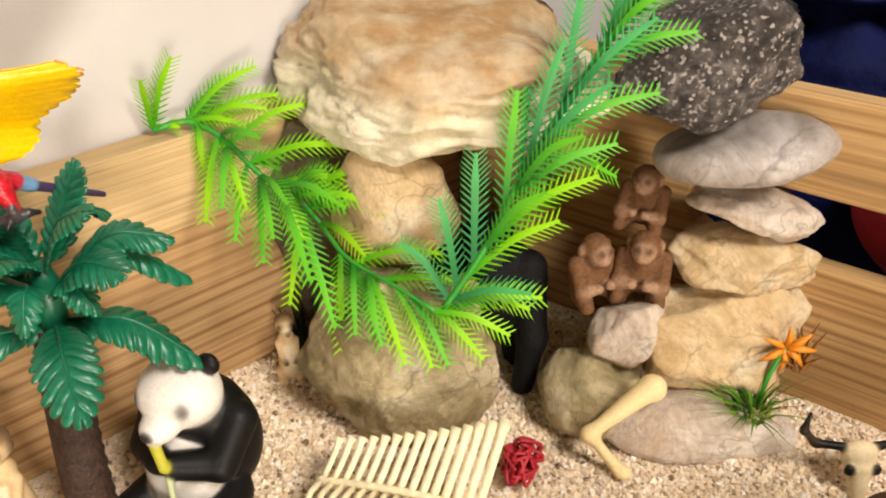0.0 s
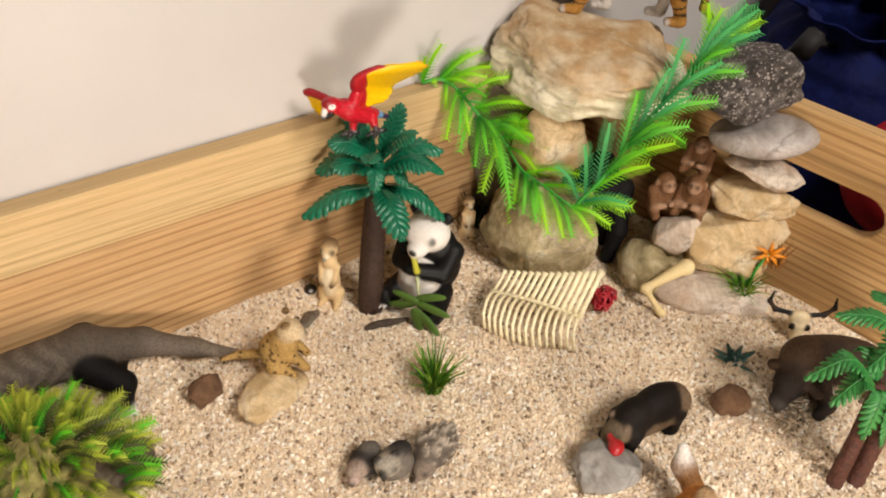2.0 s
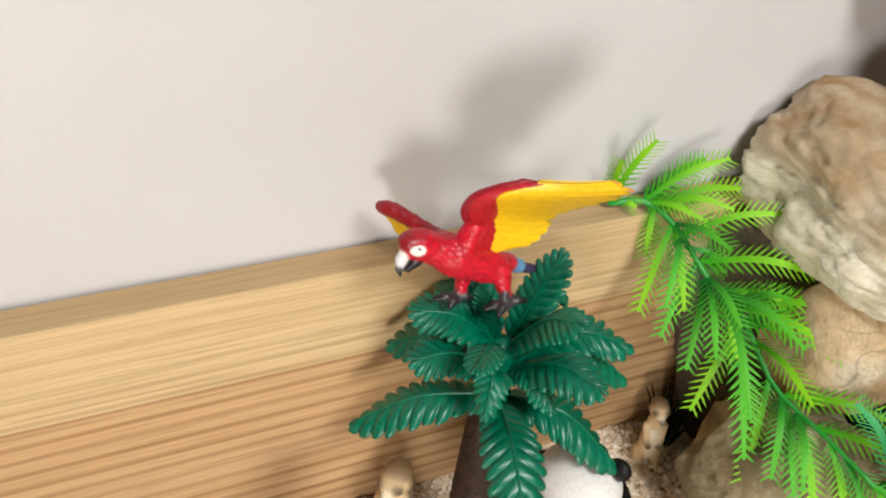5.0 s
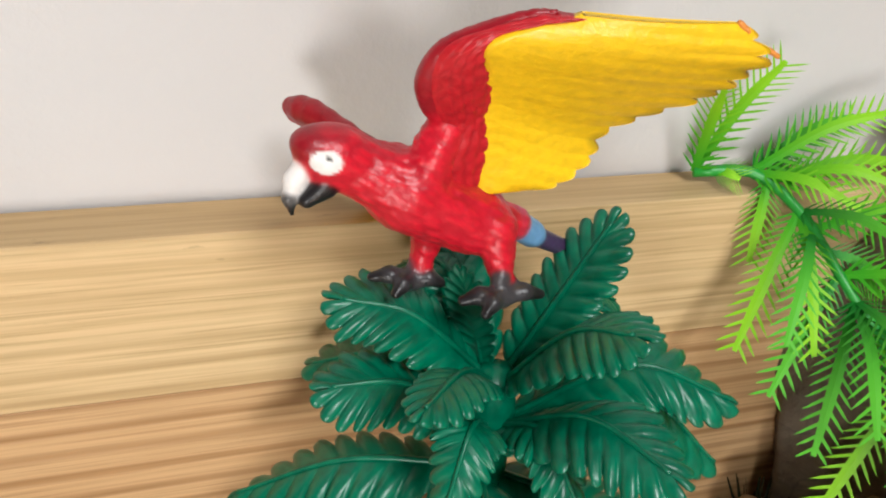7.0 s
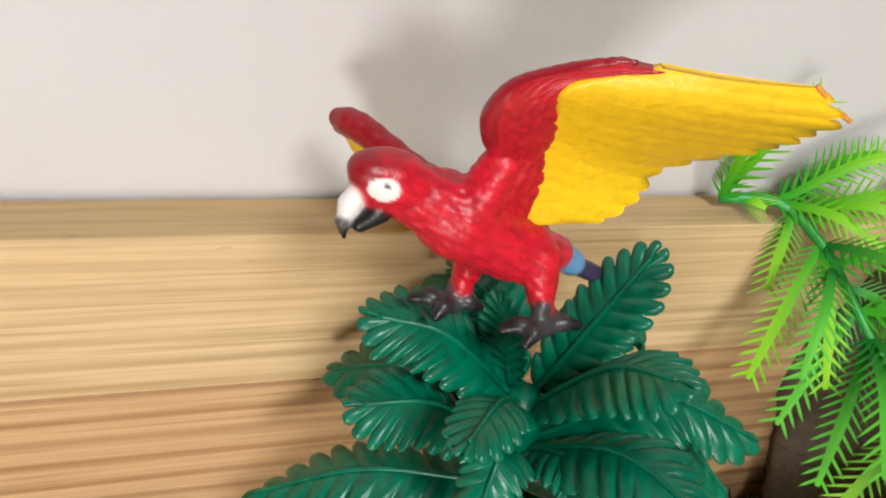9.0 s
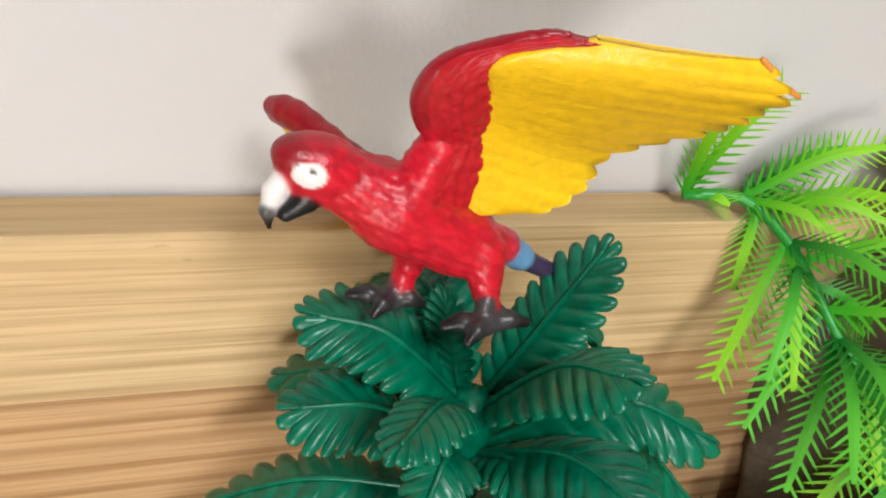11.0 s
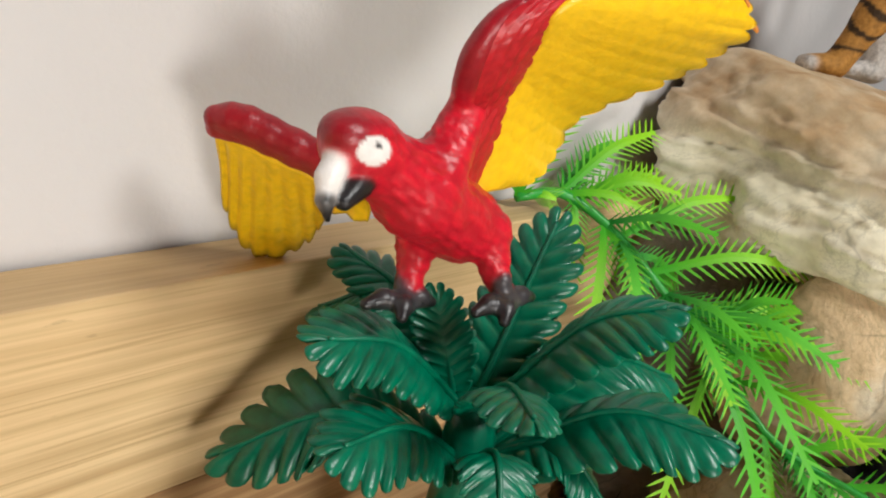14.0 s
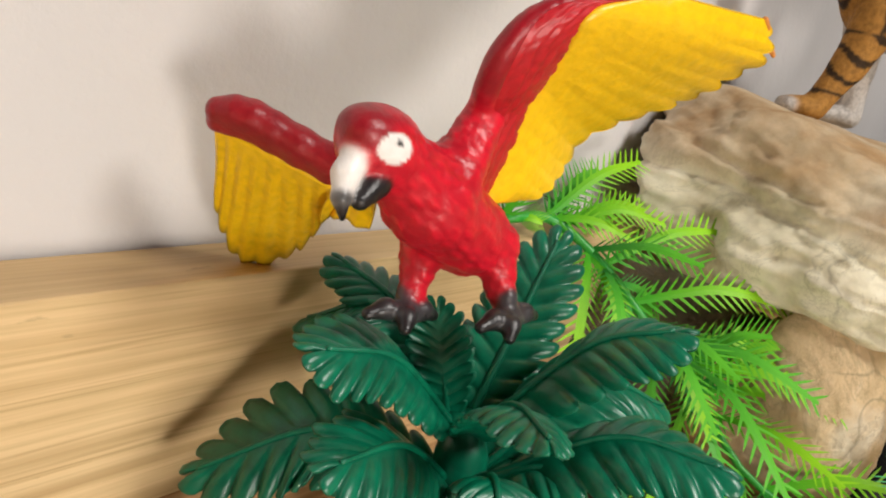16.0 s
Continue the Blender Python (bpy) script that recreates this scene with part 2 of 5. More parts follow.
def fern_material(name, root, tip):
    """Soft plastic frond, darker at its root and yellower at its tip (v runs along the leaf)."""
    m, t, b = nodes_of(name, 0.5, 0, 0.25)
    u = t.nodes.new("ShaderNodeUVMap")
    s = t.nodes.new("ShaderNodeSeparateXYZ")
    t.links.new(u.outputs[0], s.inputs[0])
    t.links.new(ramp(t, s.outputs[1], [(0.1, root), (0.75, tip)]), b.inputs["Base Color"])
    b.inputs["Subsurface Weight"].default_value = 0.0
    return m


M_FERN = fern_material("fern_plastic", (0.050, 0.32, 0.006), (0.26, 0.58, 0.006))
M_FERN_DARK = fern_material("fern_plastic_deep", (0.018, 0.21, 0.018), (0.11, 0.46, 0.02))
M_FERN_MINT = fern_material("fern_plastic_mint", (0.012, 0.16, 0.045), (0.06, 0.36, 0.10))
M_FERN_BROWN = fern_material("leaf_dark_brown", (0.02, 0.025, 0.008), (0.06, 0.07, 0.02))

# ---- mesh helpers ----


def mesh_object(name, verts, faces, material, smooth=True):
    me = bpy.data.meshes.new(name)
    me.from_pydata([tuple(v) for v in verts], [], [tuple(f) for f in faces])
    me.materials.append(material)
    if smooth:
        me.shade_smooth()
    return new(name, me)


def part(name, bm, material, parent, label=""):
    """Links a bmesh, or verts and faces, as one mesh under a thing or a part."""
    if isinstance(bm, tuple):
        ob = mesh_object(name, bm[0], bm[1], material)
    else:
        me = bpy.data.meshes.new(name)
        bm.to_mesh(me)
        bm.free()
        me.materials.append(material)
        me.shade_smooth()
        ob = new(name, me)
    ob.parent = parent
    return tagged(ob, label)


def holder(name, place, label, category, group="", kind=""):
    ob = new(name)
    ob.location = place
    ob.empty_display_size = 0.01
    return tagged(ob, label, category, group, kind)


def box_bm(size, bevel=0.0, centre=(0, 0, 0), segments=2):
    bm = bmesh.new()
    bmesh.ops.create_cube(bm, size=1, matrix=Matrix.Translation(centre) @ Matrix.Diagonal((*size, 1)))
    if bevel:
        bmesh.ops.bevel(bm, geom=bm.edges[:], offset=bevel, segments=segments, affect="EDGES", profile=0.5)
    return bm


def bm_object(name, bm, material, smooth=False):
    me = bpy.data.meshes.new(name)
    bm.to_mesh(me)
    bm.free()
    me.materials.append(material)
    if smooth:
        me.shade_smooth()
    return new(name, me)


def tube(points, radii, sides=10):
    """Verts and faces of a round rod along points, closed at its ends."""
    pts = [Vector(p) for p in points]
    verts, faces = [], []
    up = Vector((0.3, 0.2, 1))
    for i, p in enumerate(pts):
        way = (pts[min(i + 1, len(pts) - 1)] - pts[max(i - 1, 0)]).normalized()
        side = way.cross(up)
        side = side.normalized() if side.length > 1e-4 else way.orthogonal().normalized()
        top = side.cross(way)
        for k in range(sides):
            a = 2 * math.pi * k / sides
            verts.append(p + radii[i] * (math.cos(a) * side + math.sin(a) * top))
    for i in range(len(pts) - 1):
        for k in range(sides):
            n = (k + 1) % sides
            faces.append((i * sides + k, i * sides + n, (i + 1) * sides + n, (i + 1) * sides + k))
    faces.append(tuple(range(sides))[::-1])
    faces.append(tuple((len(pts) - 1) * sides + k for k in range(sides)))
    return verts, faces


def curve_points(controls, count):
    """Points along a smooth curve through the controls (Catmull-Rom)."""
    c = [Vector(p) for p in controls]
    c = [2 * c[0] - c[1]] + c + [2 * c[-1] - c[-2]]
    out = []
    for i in range(count):
        s = i / (count - 1) * (len(c) - 3)
        j = min(int(s), len(c) - 4)
        f = s - j
        a, b, d, e = c[j:j + 4]
        out.append(0.5 * (2 * b + (d - a) * f + (2 * a - 5 * b + 4 * d - e) * f * f + (3 * b - a - 3 * d + e) * f ** 3))
    return out


def sdf_of(prims, p):
    """Distances from points p (n, 3) to each primitive."""
    out = np.empty((len(prims), len(p)), np.float32)
    for i, pr in enumerate(prims):
        if pr[0] == "rod":
            a, b = np.array(pr[1], np.float32), np.array(pr[2], np.float32)
            ab = b - a
            f = np.clip(((p - a) @ ab) / max(1e-12, ab @ ab), 0, 1)
            out[i] = np.linalg.norm(p - a - f[:, None] * ab, axis=1) - (pr[3] + f * (pr[4] - pr[3]))
        else:
            m = np.array(Euler([radians(x) for x in pr[3]]).to_matrix(), np.float32)
            r = np.array(pr[2], np.float32)
            q = (p - np.array(pr[1], np.float32)) @ m
            k0 = np.linalg.norm(q / r, axis=1)
            k1 = np.linalg.norm(q / (r * r), axis=1) + 1e-9
            out[i] = k0 * (k0 - 1) / k1
    return out


def soft_min(d, k):
    low = d.min(axis=0)
    return low - k * np.log(np.exp(-(d - low) / k).sum(axis=0))


def sculpt(name, prims, step, k, material, place=(0, 0, 0), turn=0.0, dress=None, blend=None, fuzz=0.0, size=1.0, extra=(), plumage=None):
    """One closed skin round rods and ellipsoids that melt into each other, each with its paint.
    rod: a, b, radius a, radius b, paint; egg: centre, radii, turn, paint."""
    lo, hi = np.full(3, 9.0), np.full(3, -9.0)
    for pr in prims:
        if pr[0] == "rod":
            for c, r in ((pr[1], pr[3]), (pr[2], pr[4])):
                lo, hi = np.minimum(lo, np.array(c) - r), np.maximum(hi, np.array(c) + r)
        else:
            lo, hi = np.minimum(lo, np.array(pr[1]) - max(pr[2])), np.maximum(hi, np.array(pr[1]) + max(pr[2]))
    lo, hi = lo - 3 * step, hi + 3 * step
    n = np.ceil((hi - lo) / step).astype(int) + 1
    axes = [lo[i] + step * np.arange(n[i]) for i in range(3)]
    grid = np.stack(np.meshgrid(*axes, indexing="ij"), -1).reshape(-1, 3).astype(np.float32)
    val = np.concatenate([soft_min(sdf_of(prims, grid[i:i + 200000]), k) for i in range(0, len(grid), 200000)]).reshape(n)
    inside = val < 0
    cells = np.zeros(n - 1, int)
    for dx in (0, 1):
        for dy in (0, 1):
            for dz in (0, 1):
                cells += inside[dx:n[0] - 1 + dx, dy:n[1] - 1 + dy, dz:n[2] - 1 + dz]
    active = (cells > 0) & (cells < 8)
    index = np.full(n - 1, -1)
    index[active] = np.arange(active.sum())
    v = (lo + (np.argwhere(active) + 0.5) * step).astype(np.float32)
    for _ in range(4):
        e = step * 0.25
        d = soft_min(sdf_of(prims, v), k)
        g = np.stack([soft_min(sdf_of(prims, v + e * np.eye(3, dtype=np.float32)[a]), k) - d for a in range(3)], -1)
        g /= np.linalg.norm(g, axis=1, keepdims=True) + 1e-9
        v -= np.clip(d, -step, step)[:, None] * g * 0.8
    faces = []
    for a in range(3):
        b, c = (a + 1) % 3, (a + 2) % 3
        first = [slice(None)] * 3
        second = [slice(None)] * 3
        first[a], second[a] = slice(0, -1), slice(1, None)
        s0, s1 = inside[tuple(first)], inside[tuple(second)]
        for hit, flip in ((s0 & ~s1, False), (~s0 & s1, True)):
            w = np.argwhere(hit)
            w = w[(w[:, b] > 0) & (w[:, c] > 0) & (w[:, b] < n[b] - 1) & (w[:, c] < n[c] - 1)]
            def cell(db, dc):
                q = w.copy()
                q[:, b] -= db
                q[:, c] -= dc
                return index[q[:, 0], q[:, 1], q[:, 2]]
            quad = np.stack([cell(1, 1), cell(0, 1), cell(0, 0), cell(1, 0)], -1)
            faces.append(quad[:, ::-1] if flip else quad)
    faces = np.concatenate(faces)
    d = sdf_of(prims, v)
    w = np.exp(-(d - d.min(axis=0)) / (blend or k))
    w /= w.sum(axis=0)
    paint = w.T @ np.array([pr[-1] for pr in prims], np.float32)
    if dress:
        paint = dress(v, g, paint)
    if plumage:
        v += g * plumage(v, paint)[:, None]
    if fuzz:
        v += g * np.array([fuzz * noise.noise(Vector(p) * 420) for p in v.tolist()], np.float32)[:, None]
    faces = faces.tolist()
    for more, quads, colours in extra:
        faces += [tuple(i + len(v) for i in q) for q in quads]
        v, paint = np.concatenate([v, np.array(more, np.float32)]), np.concatenate([paint, np.array(colours, np.float32)])
    me = bpy.data.meshes.new(name)
    me.from_pydata((v * size).tolist(), [], faces)
    me.attributes.new("paint", "FLOAT_COLOR", "POINT").data.foreach_set("color", np.concatenate([paint, np.ones((len(paint), 1))], 1).astype(np.float32).ravel())
    me.materials.append(material)
    me.shade_smooth()
    ob = new(name, me)
    ob.location, ob.rotation_euler = place, (0, 0, radians(turn))
    return ob


def rock(name, centre, radii, turn, seed, material, label, cuts=9, rough=0.05, category="rock", detail=5, sharp=34.0, strata=0.0, box=0.0):
    """A stone: a ball cut by a few soft planes, then roughened at three scales."""
    rnd = random.Random(seed)
    planes = []
    for _ in range(cuts):
        a, z = rnd.uniform(0, 6.283), rnd.uniform(-1, 1)
        s = math.sqrt(1 - z * z)
        planes.append((Vector((s * math.cos(a), s * math.sin(a), z)), rnd.uniform(0.62, 0.92)))
    bm = bmesh.new()
    bmesh.ops.create_icosphere(bm, subdivisions=detail, radius=1)
    off = Vector((seed * 3.7, seed * 1.3, seed * 2.1))
    for v in bm.verts:
        d = v.co.normalized()
        reach = [1.0] + [h / max(0.05, n.dot(d)) for n, h in planes]
        low = min(reach)
        r = low - math.log(sum(math.exp(-sharp * (x - low)) for x in reach)) / sharp
        r *= 1 + rough * (1.8 * noise.noise(d * 1.7 + off) + 0.9 * noise.noise(d * 4.5 + off) + 0.5 * noise.noise(d * 11 + off) + 0.25 * noise.noise(d * 26 + off))
        r *= 1 + rough * (0.7 * (0.22 - abs(noise.noise(d * 3.4 + off * 2))) + 0.5 * (0.2 - abs(noise.noise(d * 8.0 + off * 3))))
        if sharp > 40:
            r *= 1 - 0.20 * max(0.0, 0.62 - noise.voronoi(d * 1.9 + off)[0][0]) - 0.03 * max(0.0, 0.6 - noise.voronoi(d * 6.5 + off)[0][0])
        if box:
            r *= (abs(d.x) ** box + abs(d.y) ** box + abs(d.z) ** box) ** (-1 / box)
        if strata:
            z = d.z * 3.2 + 0.5 * noise.noise(d * 2.3 + off)
            r *= 1 + strata * ((z % 1.0) - 0.5) * (1 - abs(d.z)) * 2
        v.co = Vector((d.x * radii[0], d.y * radii[1], d.z * radii[2])) * r
    ob = bm_object(name, bm, material, True)
    ob.matrix_world = pose(*centre, *turn)
    return tagged(ob, label, category)

# ---- structure: tray, sand, wall, floor ----
floor_bm = box_bm((4.2, 4.2, 0.04), 0, (-0.2, -1.27, -0.052))
tagged(bm_object("floor", floor_bm, M_GROUND), "dark brown floor under the tray", "floor", kind="structure")
tagged(bm_object("wall_north", box_bm((4.2, 0.1, 2.6), 0, (-0.2, 0.373, 1.25)), M_WALL), "white painted plaster wall behind the tray", "wall", kind="structure")
tagged(bm_object("wall_south", box_bm((4.2, 0.1, 2.6), 0, (-0.2, -3.35, 1.25)), M_ROOM), "plain light wall", "wall", kind="structure")
tagged(bm_object("wall_west", box_bm((0.1, 3.7, 2.6), 0, (-2.2, -1.5, 1.25)), M_ROOM), "plain light wall", "wall", kind="structure")
tagged(bm_object("wall_east", box_bm((0.1, 3.7, 2.6), 0, (1.9, -1.5, 1.25)), M_ROOM), "plain light wall", "wall", kind="structure")
tagged(bm_object("ceiling", box_bm((4.4, 4.2, 0.1), 0, (-0.2, -1.4, 2.6)), M_ROOM), "plain light ceiling", "ceiling", kind="structure")

SIDE = 11.0  # degrees by which the handle end splays


def side_x(y):
    return 0.4165 + (0.13 - y) * math.tan(radians(SIDE))


tray = holder("wooden_tray", (-0.05, 0.31, 0), "pale pine tray with splayed handle end, filled with sand", "tray")


def under(ob, thing):
    ob.parent = thing
    ob.matrix_parent_inverse = Matrix.Translation(thing.location).inverted()
    return ob


for name, z0, z1, mat in (("plank", -0.03, 0.0830, M_PINE), ("plank", 0.0830, 0.1195, M_PALE)):
    bm = box_bm((0.84, 0.0122, z1 - z0), 0.0003, (-0.03, 0.3162, (z0 + z1) / 2))
    under(bm_object(name, bm, mat), tray)
base = box_bm((0.86, 0.7, 0.008), 0, (-0.03, -0.03, -0.026))
under(bm_object("tray_bottom", base, M_PINE), tray)


def handle_end():
    """The end board: rounded handle slot cut through, worn top edge."""
    length, top, bottom, thick = 0.66, 0.134, -0.03, 0.012
    slot = (0.053, 0.157, 0.0655, 0.0955)  # along, along, low, high
    outer = [(-0.064, bottom), (length, bottom), (length, top), (-0.064, top)]
    r = (slot[3] - slot[2]) / 2
    zc = (slot[3] + slot[2]) / 2
    inner = []
    for k in range(17):
        a = math.pi / 2 - math.pi * k / 16
        inner.append((slot[1] - r + r * math.cos(a), zc + r * math.sin(a)))
    for k in range(17):
        a = -math.pi / 2 - math.pi * k / 16
        inner.append((slot[0] + r + r * math.cos(a), zc + r * math.sin(a)))
    bm = bmesh.new()
    front = [bm.verts.new((0, -s, z)) for s, z in outer]
    hole = [bm.verts.new((0, -s, z)) for s, z in inner]
    edges = [bm.edges.new((front[i], front[(i + 1) % 4])) for i in range(4)]
    edges += [bm.edges.new((hole[i], hole[(i + 1) % len(hole)])) for i in range(len(hole))]
    made = bmesh.ops.triangle_fill(bm, use_beauty=True, edges=edges)
    faces = [f for f in made["geom"] if isinstance(f, bmesh.types.BMFace)]
    out = bmesh.ops.extrude_face_region(bm, geom=faces)
    for v in [g for g in out["geom"] if isinstance(g, bmesh.types.BMVert)]:
        v.co.x += thick
    bmesh.ops.recalc_face_normals(bm, faces=bm.faces)
    rim = [e for e in bm.edges if len(e.link_faces) == 2 and e.calc_face_angle(0) > 1.0]
    bmesh.ops.bevel(bm, geom=rim, offset=0.0014, segments=2, affect="EDGES", profile=0.5)
    ob = bm_object("handle_end", bm, M_SIDE)
    ob.matrix_world = pose(side_x(0.245), 0.245, 0, 0, 0, SIDE)
    return ob


under(handle_end(), tray)
under(bm_object("plank", box_bm((0.86, 0.012, 0.15), 0.001, (-0.03, -0.385, 0.045)), M_PINE), tray)
under(bm_object("plank", box_bm((0.012, 0.7, 0.15), 0.001, (-0.456, -0.03, 0.045)), M_PINE), tray)


def sand_height(x, y):
    n = noise.noise
    h = 0.0022 * n(Vector((x * 14, y * 14, 1))) + 0.0012 * n(Vector((x * 45, y * 45, 5))) + 0.0005 * n(Vector((x * 160, y * 160, 2)))
    h += 0.004 * math.exp(-((y - 0.31) / 0.02) ** 2)
    h += 0.006 * math.exp(-((x - 0.40) ** 2 + (y - 0.11) ** 2) / 0.0009)
    return h


def sand_bed():
    nx, ny = 230, 190
    xs, ys = np.linspace(-0.45, 0.47, nx), np.linspace(-0.38, 0.3099, ny)
    verts = [(min(x, side_x(y) - 0.0002), y, sand_height(x, y)) for y in ys for x in xs]
    faces = [(j * nx + i, j * nx + i + 1, (j + 1) * nx + i + 1, (j + 1) * nx + i) for j in range(ny - 1) for i in range(nx - 1)]
    ob = mesh_object("sand", verts, faces, M_SAND)
    return tagged(ob, "coarse pale beige sand filling the tray", "sand", kind="structure")


sand_bed()


def scatter_grains():
    """Coarse grains lying close on the sand, each a small uneven octahedron."""
    rnd = np.random.RandomState(4)
    unit = np.array([(1, 0, 0), (0, 1, 0), (-1, 0, 0), (0, -1, 0), (0, 0, 1), (0, 0, -1)], float)
    tri = np.array([(0, 1, 4), (1, 2, 4), (2, 3, 4), (3, 0, 4), (1, 0, 5), (2, 1, 5), (3, 2, 5), (0, 3, 5)])
    x, y = rnd.uniform(-0.12, 0.44, 125000), rnd.uniform(-0.03, 0.309, 125000)
    keep = x < 0.4145 + (0.13 - y) * math.tan(radians(SIDE))
    x, y = x[keep], y[keep]
    n = len(x)
    z = np.array([sand_height(p, q) for p, q in zip(x.tolist(), y.tolist())])
    s = rnd.choice([0.0009, 0.0012, 0.0015, 0.0020], n, p=[0.35, 0.35, 0.23, 0.07])
    q = rnd.normal(size=(n, 4))
    q /= np.linalg.norm(q, axis=1)[:, None]
    w, i, j, k = q.T
    m = np.stack([1 - 2 * (j * j + k * k), 2 * (i * j - k * w), 2 * (i * k + j * w), 2 * (i * j + k * w), 1 - 2 * (i * i + k * k), 2 * (j * k - i * w), 2 * (i * k - j * w), 2 * (j * k + i * w), 1 - 2 * (i * i + j * j)], 1).reshape(n, 3, 3)
    v = unit[None] * s[:, None, None] * rnd.uniform(0.65, 1.25, (n, 6, 1))
    v = np.einsum("nij,nkj->nki", m, v) + np.stack([x, y, z + s * rnd.uniform(-0.2, 0.35, n)], 1)[:, None, :]
    faces = (tri[None] + np.arange(n)[:, None, None] * 6).reshape(-1, 3)
    ob = mesh_object("sand_grains", v.reshape(-1, 3).tolist(), faces.tolist(), M_GRAIN, False)
    return tagged(ob, "loose coarse grains of pale sand", "sand", kind="stuff")


scatter_grains()

# ---- rock arch and stone stack ----
LONG = -46  # degrees: the arch stands square to the corner
rock("boulder", (0.327, 0.262, 0.1360), (0.066, 0.050, 0.0285), (4, 1.5, LONG), 3, M_ROCK_BIG, "large cream and tan sandstone boulder capping the arch", 16, 0.036, detail=6, sharp=60, strata=0.03, box=3.2)
rock("boulder", (0.2920, 0.2495, 0.022), (0.044, 0.034, 0.066), (0, 5, LONG), 8, M_ROCK_LOW, "rounded tan boulder standing in the sand under the arch", 12, 0.04, detail=6, sharp=45)
rock("boulder", (0.301, 0.260, 0.092), (0.026, 0.023, 0.031), (0, -6, LONG), 12, M_ROCK_CREAM, "upright tan stone holding up the arch", 9, 0.04)
rock("boulder", (0.300, 0.290, 0.062), (0.036, 0.014, 0.070), (0, 4, LONG), 15, M_ROCK_SHADE, "dark grey-brown stone slab leaning behind the arch", 10, 0.04)
rock("stone", (0.366, 0.150, 0.006), (0.040, 0.018, 0.014), (0, 0, LONG), 21, M_ROCK_WHITE, "long flat pinkish stone lying in the sand", 8, 0.03)
rock("stone", (0.350, 0.190, 0.012), (0.026, 0.024, 0.018), (0, 0, 10), 24, M_ROCK_LOW, "grey-brown stone half sunk in sand", 8, 0.04)
rock("stone", (0.386, 0.159, 0.034), (0.039, 0.024, 0.028), (0, -6, LONG), 31, M_ROCK_CREAM, "blocky cream stone low in the stack", 14, 0.04, detail=5, sharp=80, box=3.0)
rock("stone", (0.357, 0.183, 0.040), (0.015, 0.014, 0.021), (0, 10, LONG), 35, M_ROCK_WHITE, "small pale stone wedged beside the stack", 8, 0.04)
rock("stone", (0.394, 0.160, 0.069), (0.031, 0.020, 0.0135), (0, 4, LONG), 41, M_ROCK_CREAM, "tan angular stone in the stack", 13, 0.045, sharp=80)
rock("stone", (0.398, 0.162, 0.091), (0.026, 0.018, 0.0105), (0, 8, LONG), 44, M_ROCK_WHITE, "flat whitish-pink stone in the stack", 12, 0.045, sharp=80)
rock("stone", (0.392, 0.168, 0.1145), (0.033, 0.021, 0.0125), (0, -8, LONG), 52, M_ROCK_GREY, "smooth oval grey stone in the stack", 5, 0.015, sharp=16)
rock("stone", (0.384, 0.182, 0.146), (0.038, 0.027, 0.026), (0, -12, LONG), 57, M_GRANITE, "rough speckled dark granite topping the stack", 14, 0.055, detail=5, sharp=30)
rock("stone", (0.049, 0.253, 0.006), (0.012, 0.009, 0.011), (0, 0, 20), 61, M_ROCK_BROWN, "small brown stone on the sand", 10, 0.03, detail=4, sharp=70)
rock("stone", (0.082, 0.232, 0.006), (0.028, 0.016, 0.012), (0, 10, 25), 67, M_ROCK_CREAM, "white and cream stone on the sand", 13, 0.04, detail=4, sharp=80)
rock("stone", (0.303, 0.082, 0.008), (0.013, 0.010, 0.012), (0, 0, -30), 71, M_ROCK_BROWN, "reddish brown angular stone on the sand", 10, 0.03, detail=4, sharp=70)
rock("stone", (0.127, 0.276, 0.003), (0.011, 0.005, 0.004), (0, 0, 30), 76, M_ROCK_SHADE, "flat purple-grey stone on the sand", 8, 0.03, detail=4, sharp=70)


